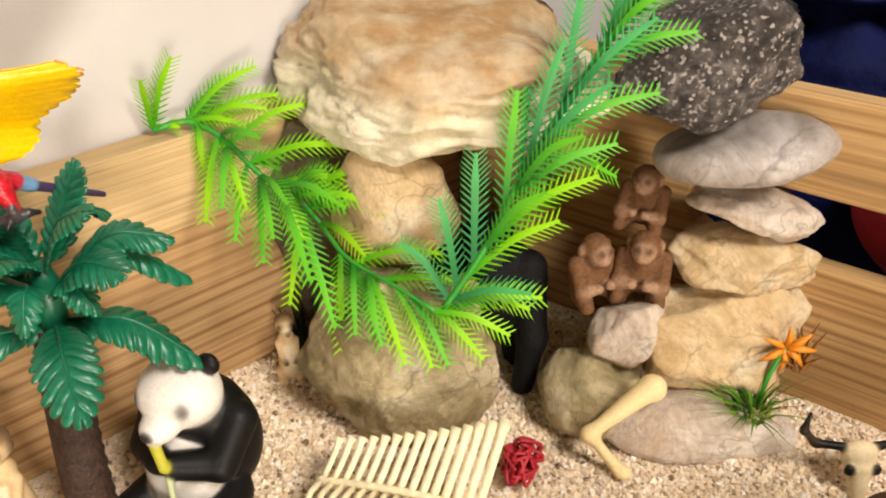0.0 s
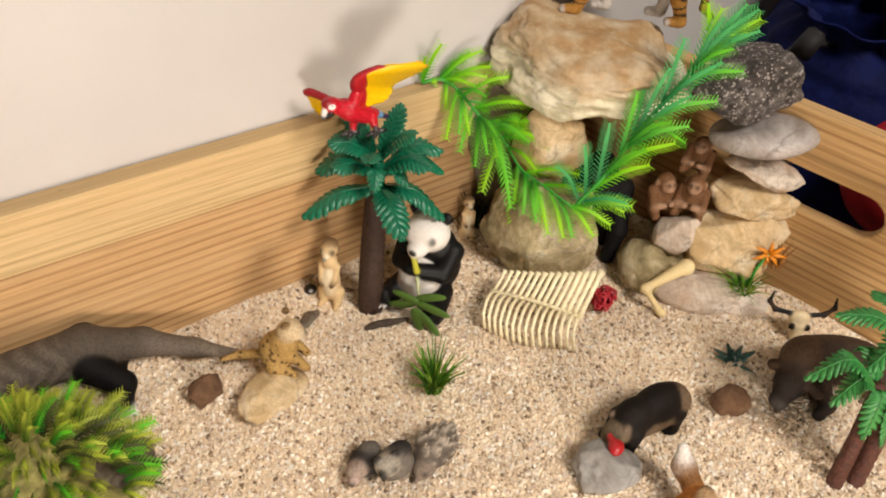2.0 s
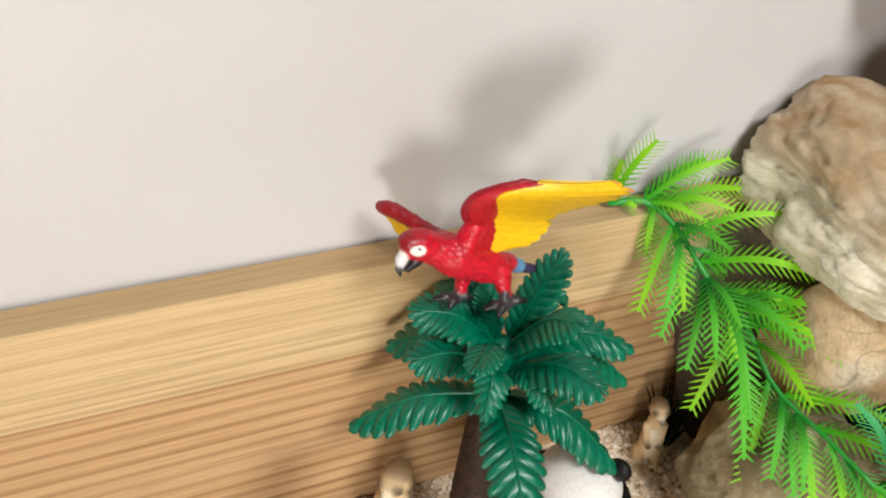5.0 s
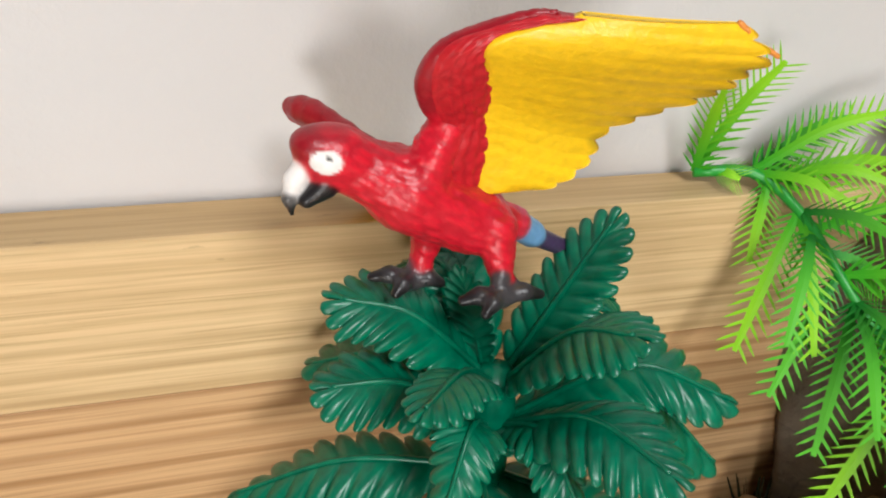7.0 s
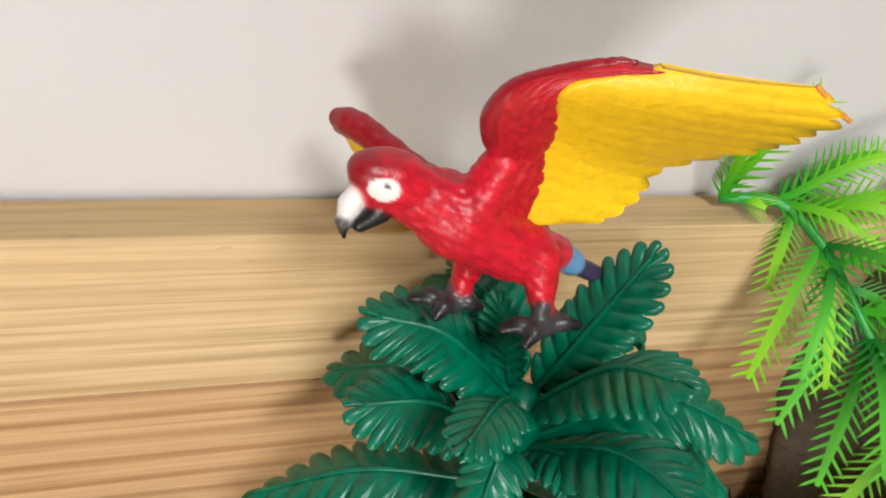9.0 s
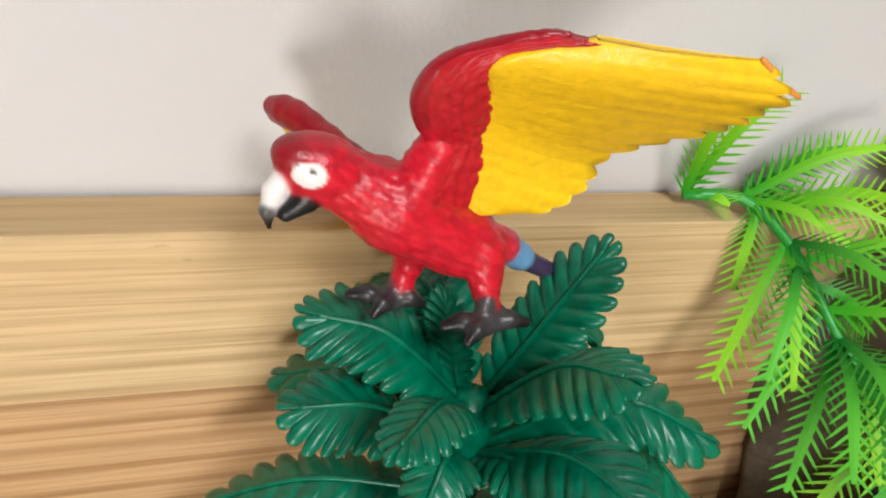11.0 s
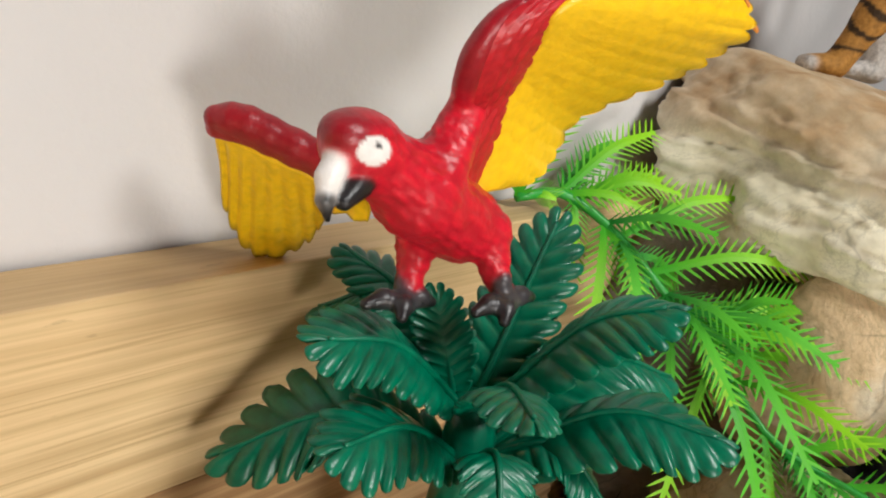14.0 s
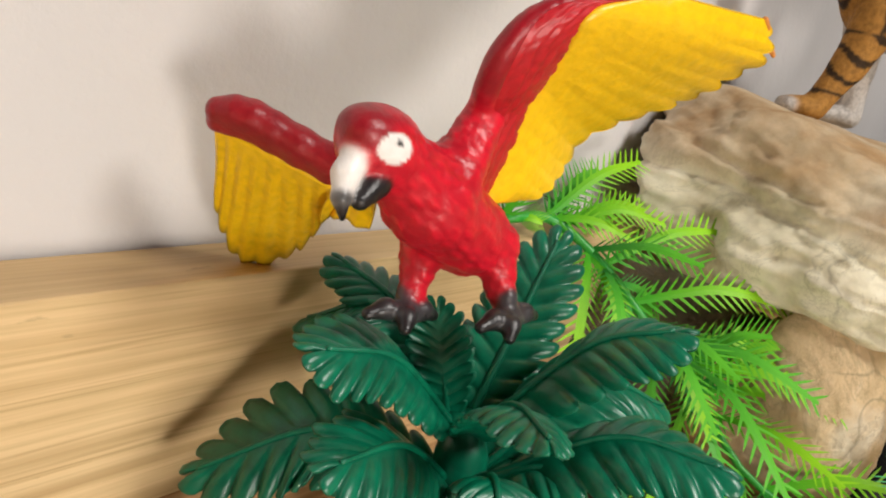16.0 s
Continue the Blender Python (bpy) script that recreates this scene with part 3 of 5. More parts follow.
# ---- palm with a macaw ----
def frond(base, tip, rise, width, pairs, fold=0.4, thick=0.0005, seed=0, turn=0.0, notch=0.30):
    """A moulded palm frond: one broad blade, vaulted lobe by lobe, notched between its round-ended lobes, with a raised midrib."""
    rnd = random.Random(seed)
    a = Vector(base)
    b = a.lerp(Vector(tip), 1 - 0.40 * width / (Vector(tip) - a).length)
    mid = a.lerp(b, 0.52) + Vector((0, 0, rise))
    n = 33
    spine = curve_points([a, mid, b], n)
    out = b - a
    level = out.cross(Vector((0, 0, 1)))
    level = Matrix.Rotation(turn, 3, out.normalized()) @ level.normalized()
    per, half = 8, 7
    rows, cols = pairs * per + 1, 2 * half + 1
    gap = out.length / pairs
    longer = [[rnd.uniform(0.94, 1.06) for _ in range(pairs + 1)] for _ in range(2)]
    top, under = [], []
    for i in range(rows):
        u = i / (rows - 1)
        lobe, ph = divmod(u * pairs, 1.0)
        x = u * (n - 1)
        k = min(int(x), n - 2)
        p = spine[k].lerp(spine[k + 1], x - k)
        way = (spine[k + 1] - spine[k]).normalized()
        side = (level - way * level.dot(way)).normalized()
        up = side.cross(way)
        shape = (0.45 + 0.55 * min(1.0, u / 0.30) ** 0.7) * (1 - 0.62 * max(0.0, (u - 0.55) / 0.45) ** 2.2)
        sweep = radians(22 + 16 * u + 46 * u ** 6)
        round_end = math.sqrt(max(0.0, 1 - (2 * ph - 1) ** 2))
        vault = 1 - (2 * ph - 1) ** 2
        for j in range(cols):
            c = j / half - 1
            f, sg = abs(c), (1 if c > 0 else -1)
            long = width * shape * longer[sg > 0][int(lobe)] * (1 - notch * (1 - round_end))
            lean = fold * 0.75 * (0.45 + 0.55 * f)
            d = (side * sg * math.cos(sweep) + way * math.sin(sweep)) * math.cos(lean) - up * math.sin(lean)
            lift = gap * 0.20 * vault * min(1.0, f * 1.6) - gap * 0.10 * min(1.0, f * 3) + 0.05 * long * math.sin(math.pi * f)
            q = p + d * long * f + up * lift
            top.append(q)
            under.append(q - up * thick * (1.0 - 0.45 * f))
    m = rows * cols
    verts, faces = top + under, []
    for i in range(rows - 1):
        for j in range(cols - 1):
            q = (i * cols + j, i * cols + j + 1, (i + 1) * cols + j + 1, (i + 1) * cols + j)
            faces += [q, tuple(x + m for x in q[::-1])]
        for j in (0, cols - 1):
            q = (i * cols + j, (i + 1) * cols + j, (i + 1) * cols + j + m, i * cols + j + m)
            faces.append(q if j == 0 else q[::-1])
    for i in (0, rows - 1):
        for j in range(cols - 1):
            faces.append((i * cols + j, i * cols + j + 1, i * cols + j + 1 + m, i * cols + j + m))
    v, f = tube(spine, [0.0007 * (1 - 0.55 * i / (n - 1)) for i in range(n)], 6)
    k = len(verts)
    verts += [q + Vector((0, 0, 0.0002)) for q in v]
    faces += [tuple(x + k for x in q) for q in f]
    return verts, faces


def palm(name, place, whorls, trunk_mat, leaf_mat, label, trunks, width, pairs=10, notch=0.30, cup=()):
    thing = holder(name, place, label, "toy tree")
    o = Vector(place)
    if cup:
        part("crown_base", tube([Vector(p) - o for p, r in cup], [r for p, r in cup], 16), leaf_mat, thing)
    for pts, r0, r1 in trunks:
        c = curve_points(pts, 40)
        v, f = tube([p - o for p in c], [r0 + (r1 - r0) * i / 39 for i in range(40)], 20)
        axis = [p - o for p in c]
        for i in range(40):
            for k in range(20):
                q = v[i * 20 + k]
                v[i * 20 + k] = q + (q - axis[i]) * 0.09 * ((i + k) % 2)
        part("trunk", (v, f), trunk_mat, thing, "brown plastic trunk with scaly bark")
    for i, (hub, tip, rise, w, fold, turn) in enumerate((hub, *leaf, *(0.0,) * (5 - len(leaf))) for hub, leaves in whorls for leaf in leaves):
        d = Vector(tip) - Vector(hub)
        start = Vector(hub) + Vector((d.x, d.y, 0)).normalized() * 0.0025
        v, f = frond(start - o, Vector(tip) - o, rise, width * w, pairs, fold, seed=i, turn=turn, notch=notch)
        part("frond", (v, f), leaf_mat, thing)
    return thing


HUB = (0.1785, 0.2770, 0.1090)
FRONDS = [  # tip, arch, width, fold, turn about its length
    ((0.1980, 0.2811, 0.1368), 0.000, 0.95, 0.20, 0.2), ((0.2064, 0.2863, 0.1153), 0.009, 0.95, 0.40, 0.3), ((0.1888, 0.2540, 0.1348), 0.005, 1.05, 0.50, 0.3),
    ((0.1508, 0.2844, 0.1240), 0.004, 1.10, 0.35, -0.35), ((0.1670, 0.3048, 0.1162), 0.009, 0.95, 0.35, -0.2), ((0.1727, 0.3048, 0.1257), 0.004, 0.90, 0.30, -0.2),
    ((0.1580, 0.2536, 0.1262), 0.004, 0.80, 0.50), ((0.1728, 0.2838, 0.1270), 0.000, 0.65, 0.20, 1.57),
]
MID_HUB = (0.1780, 0.2750, 0.1010)
MID_FRONDS = [
    ((0.2156, 0.2602, 0.1126), 0.009, 1.10, 0.45, 0.3), ((0.2210, 0.2633, 0.0918), 0.012, 1.10, 0.50, 0.2), ((0.1924, 0.2418, 0.1188), 0.006, 1.15, 0.50, 0.25),
    ((0.1480, 0.3018, 0.0958), 0.007, 1.20, 0.35, -0.6), ((0.1474, 0.2745, 0.1142), 0.004, 1.10, 0.40, -0.3), ((0.1635, 0.2560, 0.1010), 0.008, 0.80, 0.45), ((0.1850, 0.2510, 0.1020), 0.007, 0.80, 0.45),
]
LOW_HUB = (0.1768, 0.2738, 0.0905)
LOW_FRONDS = [
    ((0.1315, 0.2900, 0.0748), 0.005, 1.30, 0.50, -0.1), ((0.1665, 0.2285, 0.0840), 0.006, 1.30, 0.45), ((0.2130, 0.2480, 0.0685), 0.008, 1.30, 0.50, 0.1),
]
palm("toy_palm_tree", (0.1672, 0.2667, 0.0), ((HUB, FRONDS), (MID_HUB, MID_FRONDS), (LOW_HUB, LOW_FRONDS)), M_TRUNK, M_PALM, "dark green plastic toy palm with brown trunk in the sand",
     [([(0.1672, 0.2667, -0.012), (0.1692, 0.2682, 0.03), (0.1728, 0.2708, 0.065), (0.1765, 0.2740, 0.0880)], 0.0080, 0.0062)], 0.0086, cup=[((0.1765, 0.2740, 0.0850), 0.0050), ((0.1772, 0.2745, 0.0960), 0.0044), ((0.1780, 0.2755, 0.1045), 0.0040), ((0.1785, 0.2768, 0.1105), 0.0026)])

RED, DEEP, GOLD, WHITE, INK = (0.62, 0.007, 0.025), (0.26, 0.004, 0.014), (0.93, 0.58, 0.002), (0.84, 0.80, 0.77), (0.012, 0.01, 0.011)
BLUE, PURPLE, GREY = (0.16, 0.33, 0.56), (0.06, 0.035, 0.09), (0.05, 0.046, 0.05)


def feather_sheet(roots, tips, feathers, thick, paint, bulge, jag, shade=None, mottle=0.3, crease=0.00012, scales=None):
    """A moulded run of feathers between two curves: ridged, thin, with stepped tips. Returns verts, faces and paint."""
    per, along = 8, 34
    n = feathers * per + 1
    a, b = curve_points(roots, n), curve_points(tips, n)
    verts, faces, colours = [], [], []
    for side in (1, -1):
        for i in range(n):
            u = i / (n - 1)
            ph = (u * feathers) % 1.0
            p, q = a[i], b[i]
            q = q.lerp(p, jag * (0.25 + 0.75 * noise.noise(Vector((int(u * feathers - 1e-6) * 3.1, 7, 1)))) * 0.5 + jag * abs(ph - 0.5) ** 2 * 2.4)
            across = b[min(i + 1, n - 1)] - b[max(i - 1, 0)] + a[min(i + 1, n - 1)] - a[max(i - 1, 0)]
            normal = across.cross(q - p)
            normal = normal.normalized() if normal.length > 1e-12 else Vector((0, 0, 1))
            if normal.y > 0:
                normal = -normal
            for k in range(along):
                s = k / (along - 1)
                ridge = crease * (0.5 - abs(ph - 0.35)) * min(1, s * 3)
                barb = 0.00003 * noise.noise(Vector((u * 60, s * 9, side)))
                edge = 0.0
                if scales:
                    row = s * scales[1] + 0.35 * noise.noise(Vector((u * 9, s * 5, 3)))
                    col = u * scales[0] + 0.5 * (int(row) % 2) + 0.3 * noise.noise(Vector((u * 7, s * 7, 8)))
                    edge = (row % 1.0) * (1 - (2 * (col % 1.0) - 1) ** 4)
                    barb += (0.00022 * edge - 0.0001) * min(1, s * 3)
                v = p.lerp(q, s) + normal * (side * (thick * (1 - 0.75 * s * s) + (ridge + barb)) + bulge * math.sin(math.pi * s))
                verts.append(v)
                c = Vector(paint) * (1 - mottle * max(0, noise.noise(v * 900)) - 0.12 * (abs(ph - 0.97) < 0.05))
                if scales:
                    c = c.lerp(Vector(DEEP) * 0.6, 0.32 * max(0.0, 1 - 3.2 * edge) * min(1, s * 4))
                if shade:
                    f = shade(u, s)
                    c = c.lerp(Vector((0.12, 0.08, 0.012)), f)
                colours.append(tuple(c))
    m = n * along
    for i in range(n - 1):
        for k in range(along - 1):
            f = (i * along + k, i * along + k + 1, (i + 1) * along + k + 1, (i + 1) * along + k)
            faces += [f, tuple(x + m for x in f[::-1])]
        for k in (0, along - 1):
            f = (i * along + k, (i + 1) * along + k, (i + 1) * along + k + m, i * along + k + m)
            faces.append(f)
    for i in (0, n - 1):
        for k in range(along - 1):
            faces.append((i * along + k, i * along + k + 1, i * along + k + 1 + m, i * along + k + m))
    return verts, faces, colours


def macaw():
    p = [
        ("egg", (0.1520, 0.2810, 0.1482), (0.0056, 0.0043, 0.0044), (0, 18, 0), RED),
        ("egg", (0.1493, 0.2806, 0.1500), (0.0034, 0.0031, 0.0025), (0, 12, 0), (0.30, 0.006, 0.014)),
        ("rod", (0.1550, 0.2812, 0.1463), (0.1620, 0.2808, 0.1428), 0.0043, 0.0055, RED),
        ("rod", (0.1620, 0.2808, 0.1420), (0.1725, 0.2812, 0.1368), 0.0057, 0.0055, RED),
        ("rod", (0.1725, 0.2812, 0.1368), (0.1800, 0.2825, 0.1345), 0.0050, 0.0026, RED),
        ("rod", (0.1672, 0.2838, 0.1358), (0.1658, 0.2822, 0.1288), 0.0034, 0.0017, RED),
        ("rod", (0.1755, 0.2785, 0.1360), (0.1763, 0.2757, 0.1296), 0.0034, 0.0018, RED),
        ("rod", (0.1798, 0.2828, 0.1345), (0.1842, 0.2842, 0.1312), 0.0025, 0.0022, BLUE),
        ("rod", (0.1842, 0.2842, 0.1310), (0.2056, 0.2903, 0.1176), 0.0017, 0.0010, PURPLE),
        ("rod", (0.1476, 0.2799, 0.1474), (0.1464, 0.2795, 0.1456), 0.0014, 0.0014, WHITE),
        ("rod", (0.1464, 0.2795, 0.1456), (0.1456, 0.2788, 0.1434), 0.0013, 0.0008, WHITE),
        ("rod", (0.1455, 0.2785, 0.1434), (0.1458, 0.2780, 0.1413), 0.0009, 0.0003, INK),
        ("rod", (0.1502, 0.2789, 0.1447), (0.1478, 0.2780, 0.1432), 0.0018, 0.0010, INK),
        ("rod", (0.1650, 0.2824, 0.1288), (0.1642, 0.2815, 0.1264), 0.0013, 0.0012, GREY),
        ("rod", (0.1757, 0.2745, 0.1302), (0.1757, 0.2736, 0.1274), 0.0013, 0.0012, GREY),
        ("rod", (0.1605, 0.2830, 0.1450), (0.1612, 0.2885, 0.1425), 0.0034, 0.0026, RED),
        ("rod", (0.1640, 0.2800, 0.1450), (0.1672, 0.2790, 0.1525), 0.0042, 0.0020, RED),
    ]
    for c, toes in (((0.1640, 0.2812, 0.1264), ((0.1572, 0.2822, 0.1268), (0.1605, 0.2778, 0.1260), (0.1690, 0.2800, 0.1258), (0.1675, 0.2845, 0.1264))),
                    ((0.1757, 0.2733, 0.1274), ((0.1690, 0.2735, 0.1270), (0.1720, 0.2701, 0.1264), (0.1830, 0.2735, 0.1268), (0.1795, 0.2765, 0.1272)))):
        for tip in toes:
            mid = (Vector(c) + Vector(tip)) / 2 + Vector((0, 0, 0.0008))
            p.append(("rod", c, mid, 0.0013, 0.0012, GREY))
            p.append(("rod", mid, mid.lerp(Vector(tip), 0.75), 0.0012, 0.0008, INK))
    # near wing: yellow flight feathers, red coverts, dark leading edge
    border = [(0.1790, 0.2669, 0.1714), (0.1697, 0.2699, 0.1674), (0.1703, 0.2728, 0.1625), (0.1713, 0.2758, 0.1574), (0.1722, 0.2783, 0.1500), (0.1734, 0.2803, 0.1416)]
    inner = [tuple(Vector(q) + Vector((-0.0012, 0.0005, 0))) for q in border]
    sheets = [feather_sheet(inner, [(0.1956, 0.2611, 0.1722), (0.2003, 0.2608, 0.1684), (0.2004, 0.2648, 0.1640), (0.2005, 0.2692, 0.1600), (0.1958, 0.2742, 0.1556), (0.1912, 0.2786, 0.1510), (0.1902, 0.2800, 0.1458), (0.1851, 0.2791, 0.1424), (0.1745, 0.2802, 0.1412)],
                            15, 0.0006, GOLD, 0.0006, 0.10, lambda u, s: max(0, (s - 0.88) * 6) * (0.12 < u < 0.8) * (0.35 + 0.5 * math.sin(u * 40)), 0.14, 0.00013),
              feather_sheet([(0.1610, 0.2810, 0.1420), (0.1628, 0.2800, 0.1480), (0.1658, 0.2798, 0.1528), (0.1640, 0.2780, 0.1562), (0.1624, 0.2762, 0.1606), (0.1640, 0.2745, 0.1650), (0.1690, 0.2718, 0.1685), (0.1738, 0.2692, 0.1710)],
                            [(0.1740, 0.2806, 0.1412), (0.1728, 0.2786, 0.1490), (0.1720, 0.2766, 0.1560), (0.1710, 0.2735, 0.1618), (0.1703, 0.2708, 0.1668), (0.1740, 0.2690, 0.1690), (0.1800, 0.2668, 0.1712)], 12, 0.0012, (0.52, 0.010, 0.020), 0.0006, 0.05, None, 0.35, 0.0001, (15, 6))]
    p.append(("rod", (0.1992, 0.2611, 0.1690), (0.2006, 0.2608, 0.1683), 0.0004, 0.0003, (0.75, 0.28, 0.05)))
    p.append(("rod", (0.1945, 0.2614, 0.1721), (0.1958, 0.2611, 0.1712), 0.0004, 0.0003, (0.75, 0.28, 0.05)))
    edge = curve_points([(0.1640, 0.2800, 0.1500), (0.1661, 0.2797, 0.1535), (0.1640, 0.2780, 0.1565), (0.1626, 0.2762, 0.1606), (0.1642, 0.2745, 0.1650), (0.1690, 0.2718, 0.1684), (0.1739, 0.2691, 0.1709), (0.1850, 0.2650, 0.1718), (0.1950, 0.2613, 0.1721)], 31)
    thin = [0.0013 - 0.0006 * min(1.0, max(0.0, (i / 30 - 0.35) / 0.35)) for i in range(31)]
    thin[20:24] = [0.0006, 0.0005, 0.00045, 0.0004]
    for i in range(23):
        p.append(("rod", edge[i], edge[i + 1], thin[i], thin[i + 1], (0.34, 0.006, 0.016) if 6 < i else RED))
    # far wing, drooping
    sheets.append(feather_sheet([(0.1500, 0.3066, 0.1432), (0.1530, 0.3030, 0.1420), (0.1565, 0.2990, 0.1406), (0.1605, 0.2945, 0.1390), (0.1630, 0.2900, 0.1385)],
                                [(0.1560, 0.3125, 0.1310), (0.1604, 0.3145, 0.1240), (0.1662, 0.3150, 0.1186), (0.1702, 0.3108, 0.1214), (0.1690, 0.3050, 0.1275), (0.1640, 0.2972, 0.1335), (0.1660, 0.2920, 0.1335)],
                                11, 0.0008, GOLD, -0.0007, 0.10, lambda u, s: max(0, (s - 0.90) * 7) + 0.25 * (abs((u * 11) % 1.0 - 0.97) < 0.07), 0.25, 0.0011))
    spar = curve_points([(0.1620, 0.2880, 0.1430), (0.1596, 0.2940, 0.1420), (0.1550, 0.2995, 0.1438), (0.1515, 0.3030, 0.1452), (0.1492, 0.3056, 0.1450)], 8)
    for i in range(7):
        p.append(("rod", spar[i], spar[i + 1], 0.0021, 0.0020 if i < 5 else 0.0016, (0.30, 0.008, 0.014)))
        p.append(("rod", spar[i] + Vector((0.0006, 0.0006, -0.0016)), spar[i + 1] + Vector((0.0006, 0.0006, -0.0016)), 0.0015, 0.0014, (0.34, 0.009, 0.015)))

    def feathers(v):
        """How far each point lies from the middle of its small feather."""
        along = (v[:, 0] * 0.86 - v[:, 2] * 0.5) * 330
        across = (v[:, 2] * 0.86 + v[:, 0] * 0.5) * 1000
        return np.array([noise.voronoi(Vector((a, y * 900, c)))[0][0] for a, y, c in zip(along.tolist(), v[:, 1].tolist(), across.tolist())])

    def dress(v, g, paint):
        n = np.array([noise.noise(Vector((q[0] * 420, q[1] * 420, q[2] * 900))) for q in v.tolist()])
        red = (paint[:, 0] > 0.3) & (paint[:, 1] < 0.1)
        # Red deepens where the skin faces up, mottled by noise.
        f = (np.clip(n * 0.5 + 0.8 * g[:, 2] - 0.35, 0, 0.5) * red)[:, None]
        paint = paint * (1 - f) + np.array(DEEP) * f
        # Crevices between the small feathers are darkened in the paint.
        f = (np.clip((feathers(v) - 0.42) * 1.6, 0, 0.25) * red)[:, None]
        paint = paint * (1 - f) + np.array(DEEP) * 0.7 * f
        for s in (-1, 1):
            e = np.array((0.1502, 0.2810 + s * 0.0040, 0.1491))
            d = np.linalg.norm((v - e) * np.array((0.92, 0.7, 1.22)), axis=1)
            f = np.clip((0.0021 - d) / 0.0002, 0, 1)[:, None]
            paint = paint * (1 - f) + np.array(WHITE) * f
            e = np.array((0.1505, 0.2810 + s * 0.0044, 0.1497))
            d = np.linalg.norm((v - e) * np.array((1.0, 0.4, 1.3)), axis=1)
            f = np.clip((0.00058 - d) / 0.0002, 0, 1)[:, None]
            paint = paint * (1 - f) + np.array(INK) * f
        return paint

    def plumage(v, paint):
        """Small overlapping feathers over the red parts."""
        red = (paint[:, 0] > 0.15) & (paint[:, 1] < 0.1)
        return np.where(red & (v[:, 0] > 0.1535) & (v[:, 2] < 0.152) & (v[:, 1] < 0.288), 0.00042 * (0.45 - feathers(v)), 0.0)

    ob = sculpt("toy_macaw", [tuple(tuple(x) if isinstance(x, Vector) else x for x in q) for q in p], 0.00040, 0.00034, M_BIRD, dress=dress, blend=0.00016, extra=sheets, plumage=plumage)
    return tagged(ob, "glossy red toy macaw with spread yellow wings on the palm", "toy bird")


macaw()


# ---- hanging fern garlands ----
def fern_leaf(base, tip, bend, needles, reach, seed, flat=None):
    """A soft plastic fern leaf: a rib with slanting needles down both sides. Returns verts, faces and the share of length of each vert."""
    rnd = random.Random(seed)
    a, b = Vector(base), Vector(tip)
    mid = a.lerp(b, 0.5) + Vector(bend)
    spine = curve_points([a, mid, b], needles + 1)
    out = (b - a).normalized()
    up = Vector(flat) if flat else Vector((-0.45, -0.6, 0.65))
    side = out.cross(up).normalized()
    up = side.cross(out).normalized()
    v, f, s = [], [], []

    def blade(u):
        return reach * (0.08 + 0.13 * math.sin(math.pi * min(1, 0.12 + 0.66 * u)) ** 0.8) * (1 - 0.45 * max(0, u - 0.7) / 0.3)

    for i in range(needles):
        u = i / needles
        p, q = spine[i], spine[i + 1]
        w, x = blade(u), blade(u + 1 / needles)
        k = len(v)
        v += [p - side * w, p + up * w * 0.10, p + side * w, q + side * x, q + up * x * 0.10, q - side * x, p - up * 0.0003, q - up * 0.0003]
        s += [u] * 3 + [u + 1 / needles] * 3 + [u, u + 1 / needles]
        f += [(k, k + 1, k + 4, k + 5), (k + 1, k + 2, k + 3, k + 4), (k, k + 5, k + 7, k + 6), (k + 6, k + 7, k + 3, k + 2)]
        length = reach * (0.56 + 0.50 * math.sin(math.pi * min(1, 0.22 + 0.66 * u))) * rnd.uniform(0.88, 1.08)
        way = (q - p).normalized()
        for sg in (-1, 1):
            k = len(v)
            d = (side * sg + way * 0.95 - up * rnd.uniform(0.0, 0.16)).normalized()
            r = p.lerp(q, 0.5) + side * sg * w * 0.8
            h = (q - p) * 0.19
            v += [r - h, r + h, r + d * length * 0.6 + h * 0.8, r + d * length * 0.6 - h * 0.8, r + d * length, r + d * length * 0.4 - up * 0.0002]
            s += [u, u, u + 0.08, u + 0.08, min(1, u + 0.2), u]
            f += [(k, k + 1, k + 2, k + 3), (k + 3, k + 2, k + 4), (k + 1, k, k + 5), (k, k + 3, k + 5), (k + 2, k + 1, k + 5), (k + 3, k + 4, k + 5), (k + 4, k + 2, k + 5)]
    return v, f, s


def leaf_part(parent, origin, base, tip, bend, material, seed, reach=0.0055, needles=17, flat=None):
    o = Vector(origin)
    v, f, s = fern_leaf(Vector(base) - o, Vector(tip) - o, bend, needles, reach, seed, flat)
    ob = part("leaf", (v, f), material, parent)
    ob.data.shade_flat()
    uv = ob.data.uv_layers.new(name="along")
    uv.data.foreach_set("uv", np.array([(0.5, s[loop.vertex_index]) for loop in ob.data.loops], np.float32).ravel())
    return ob


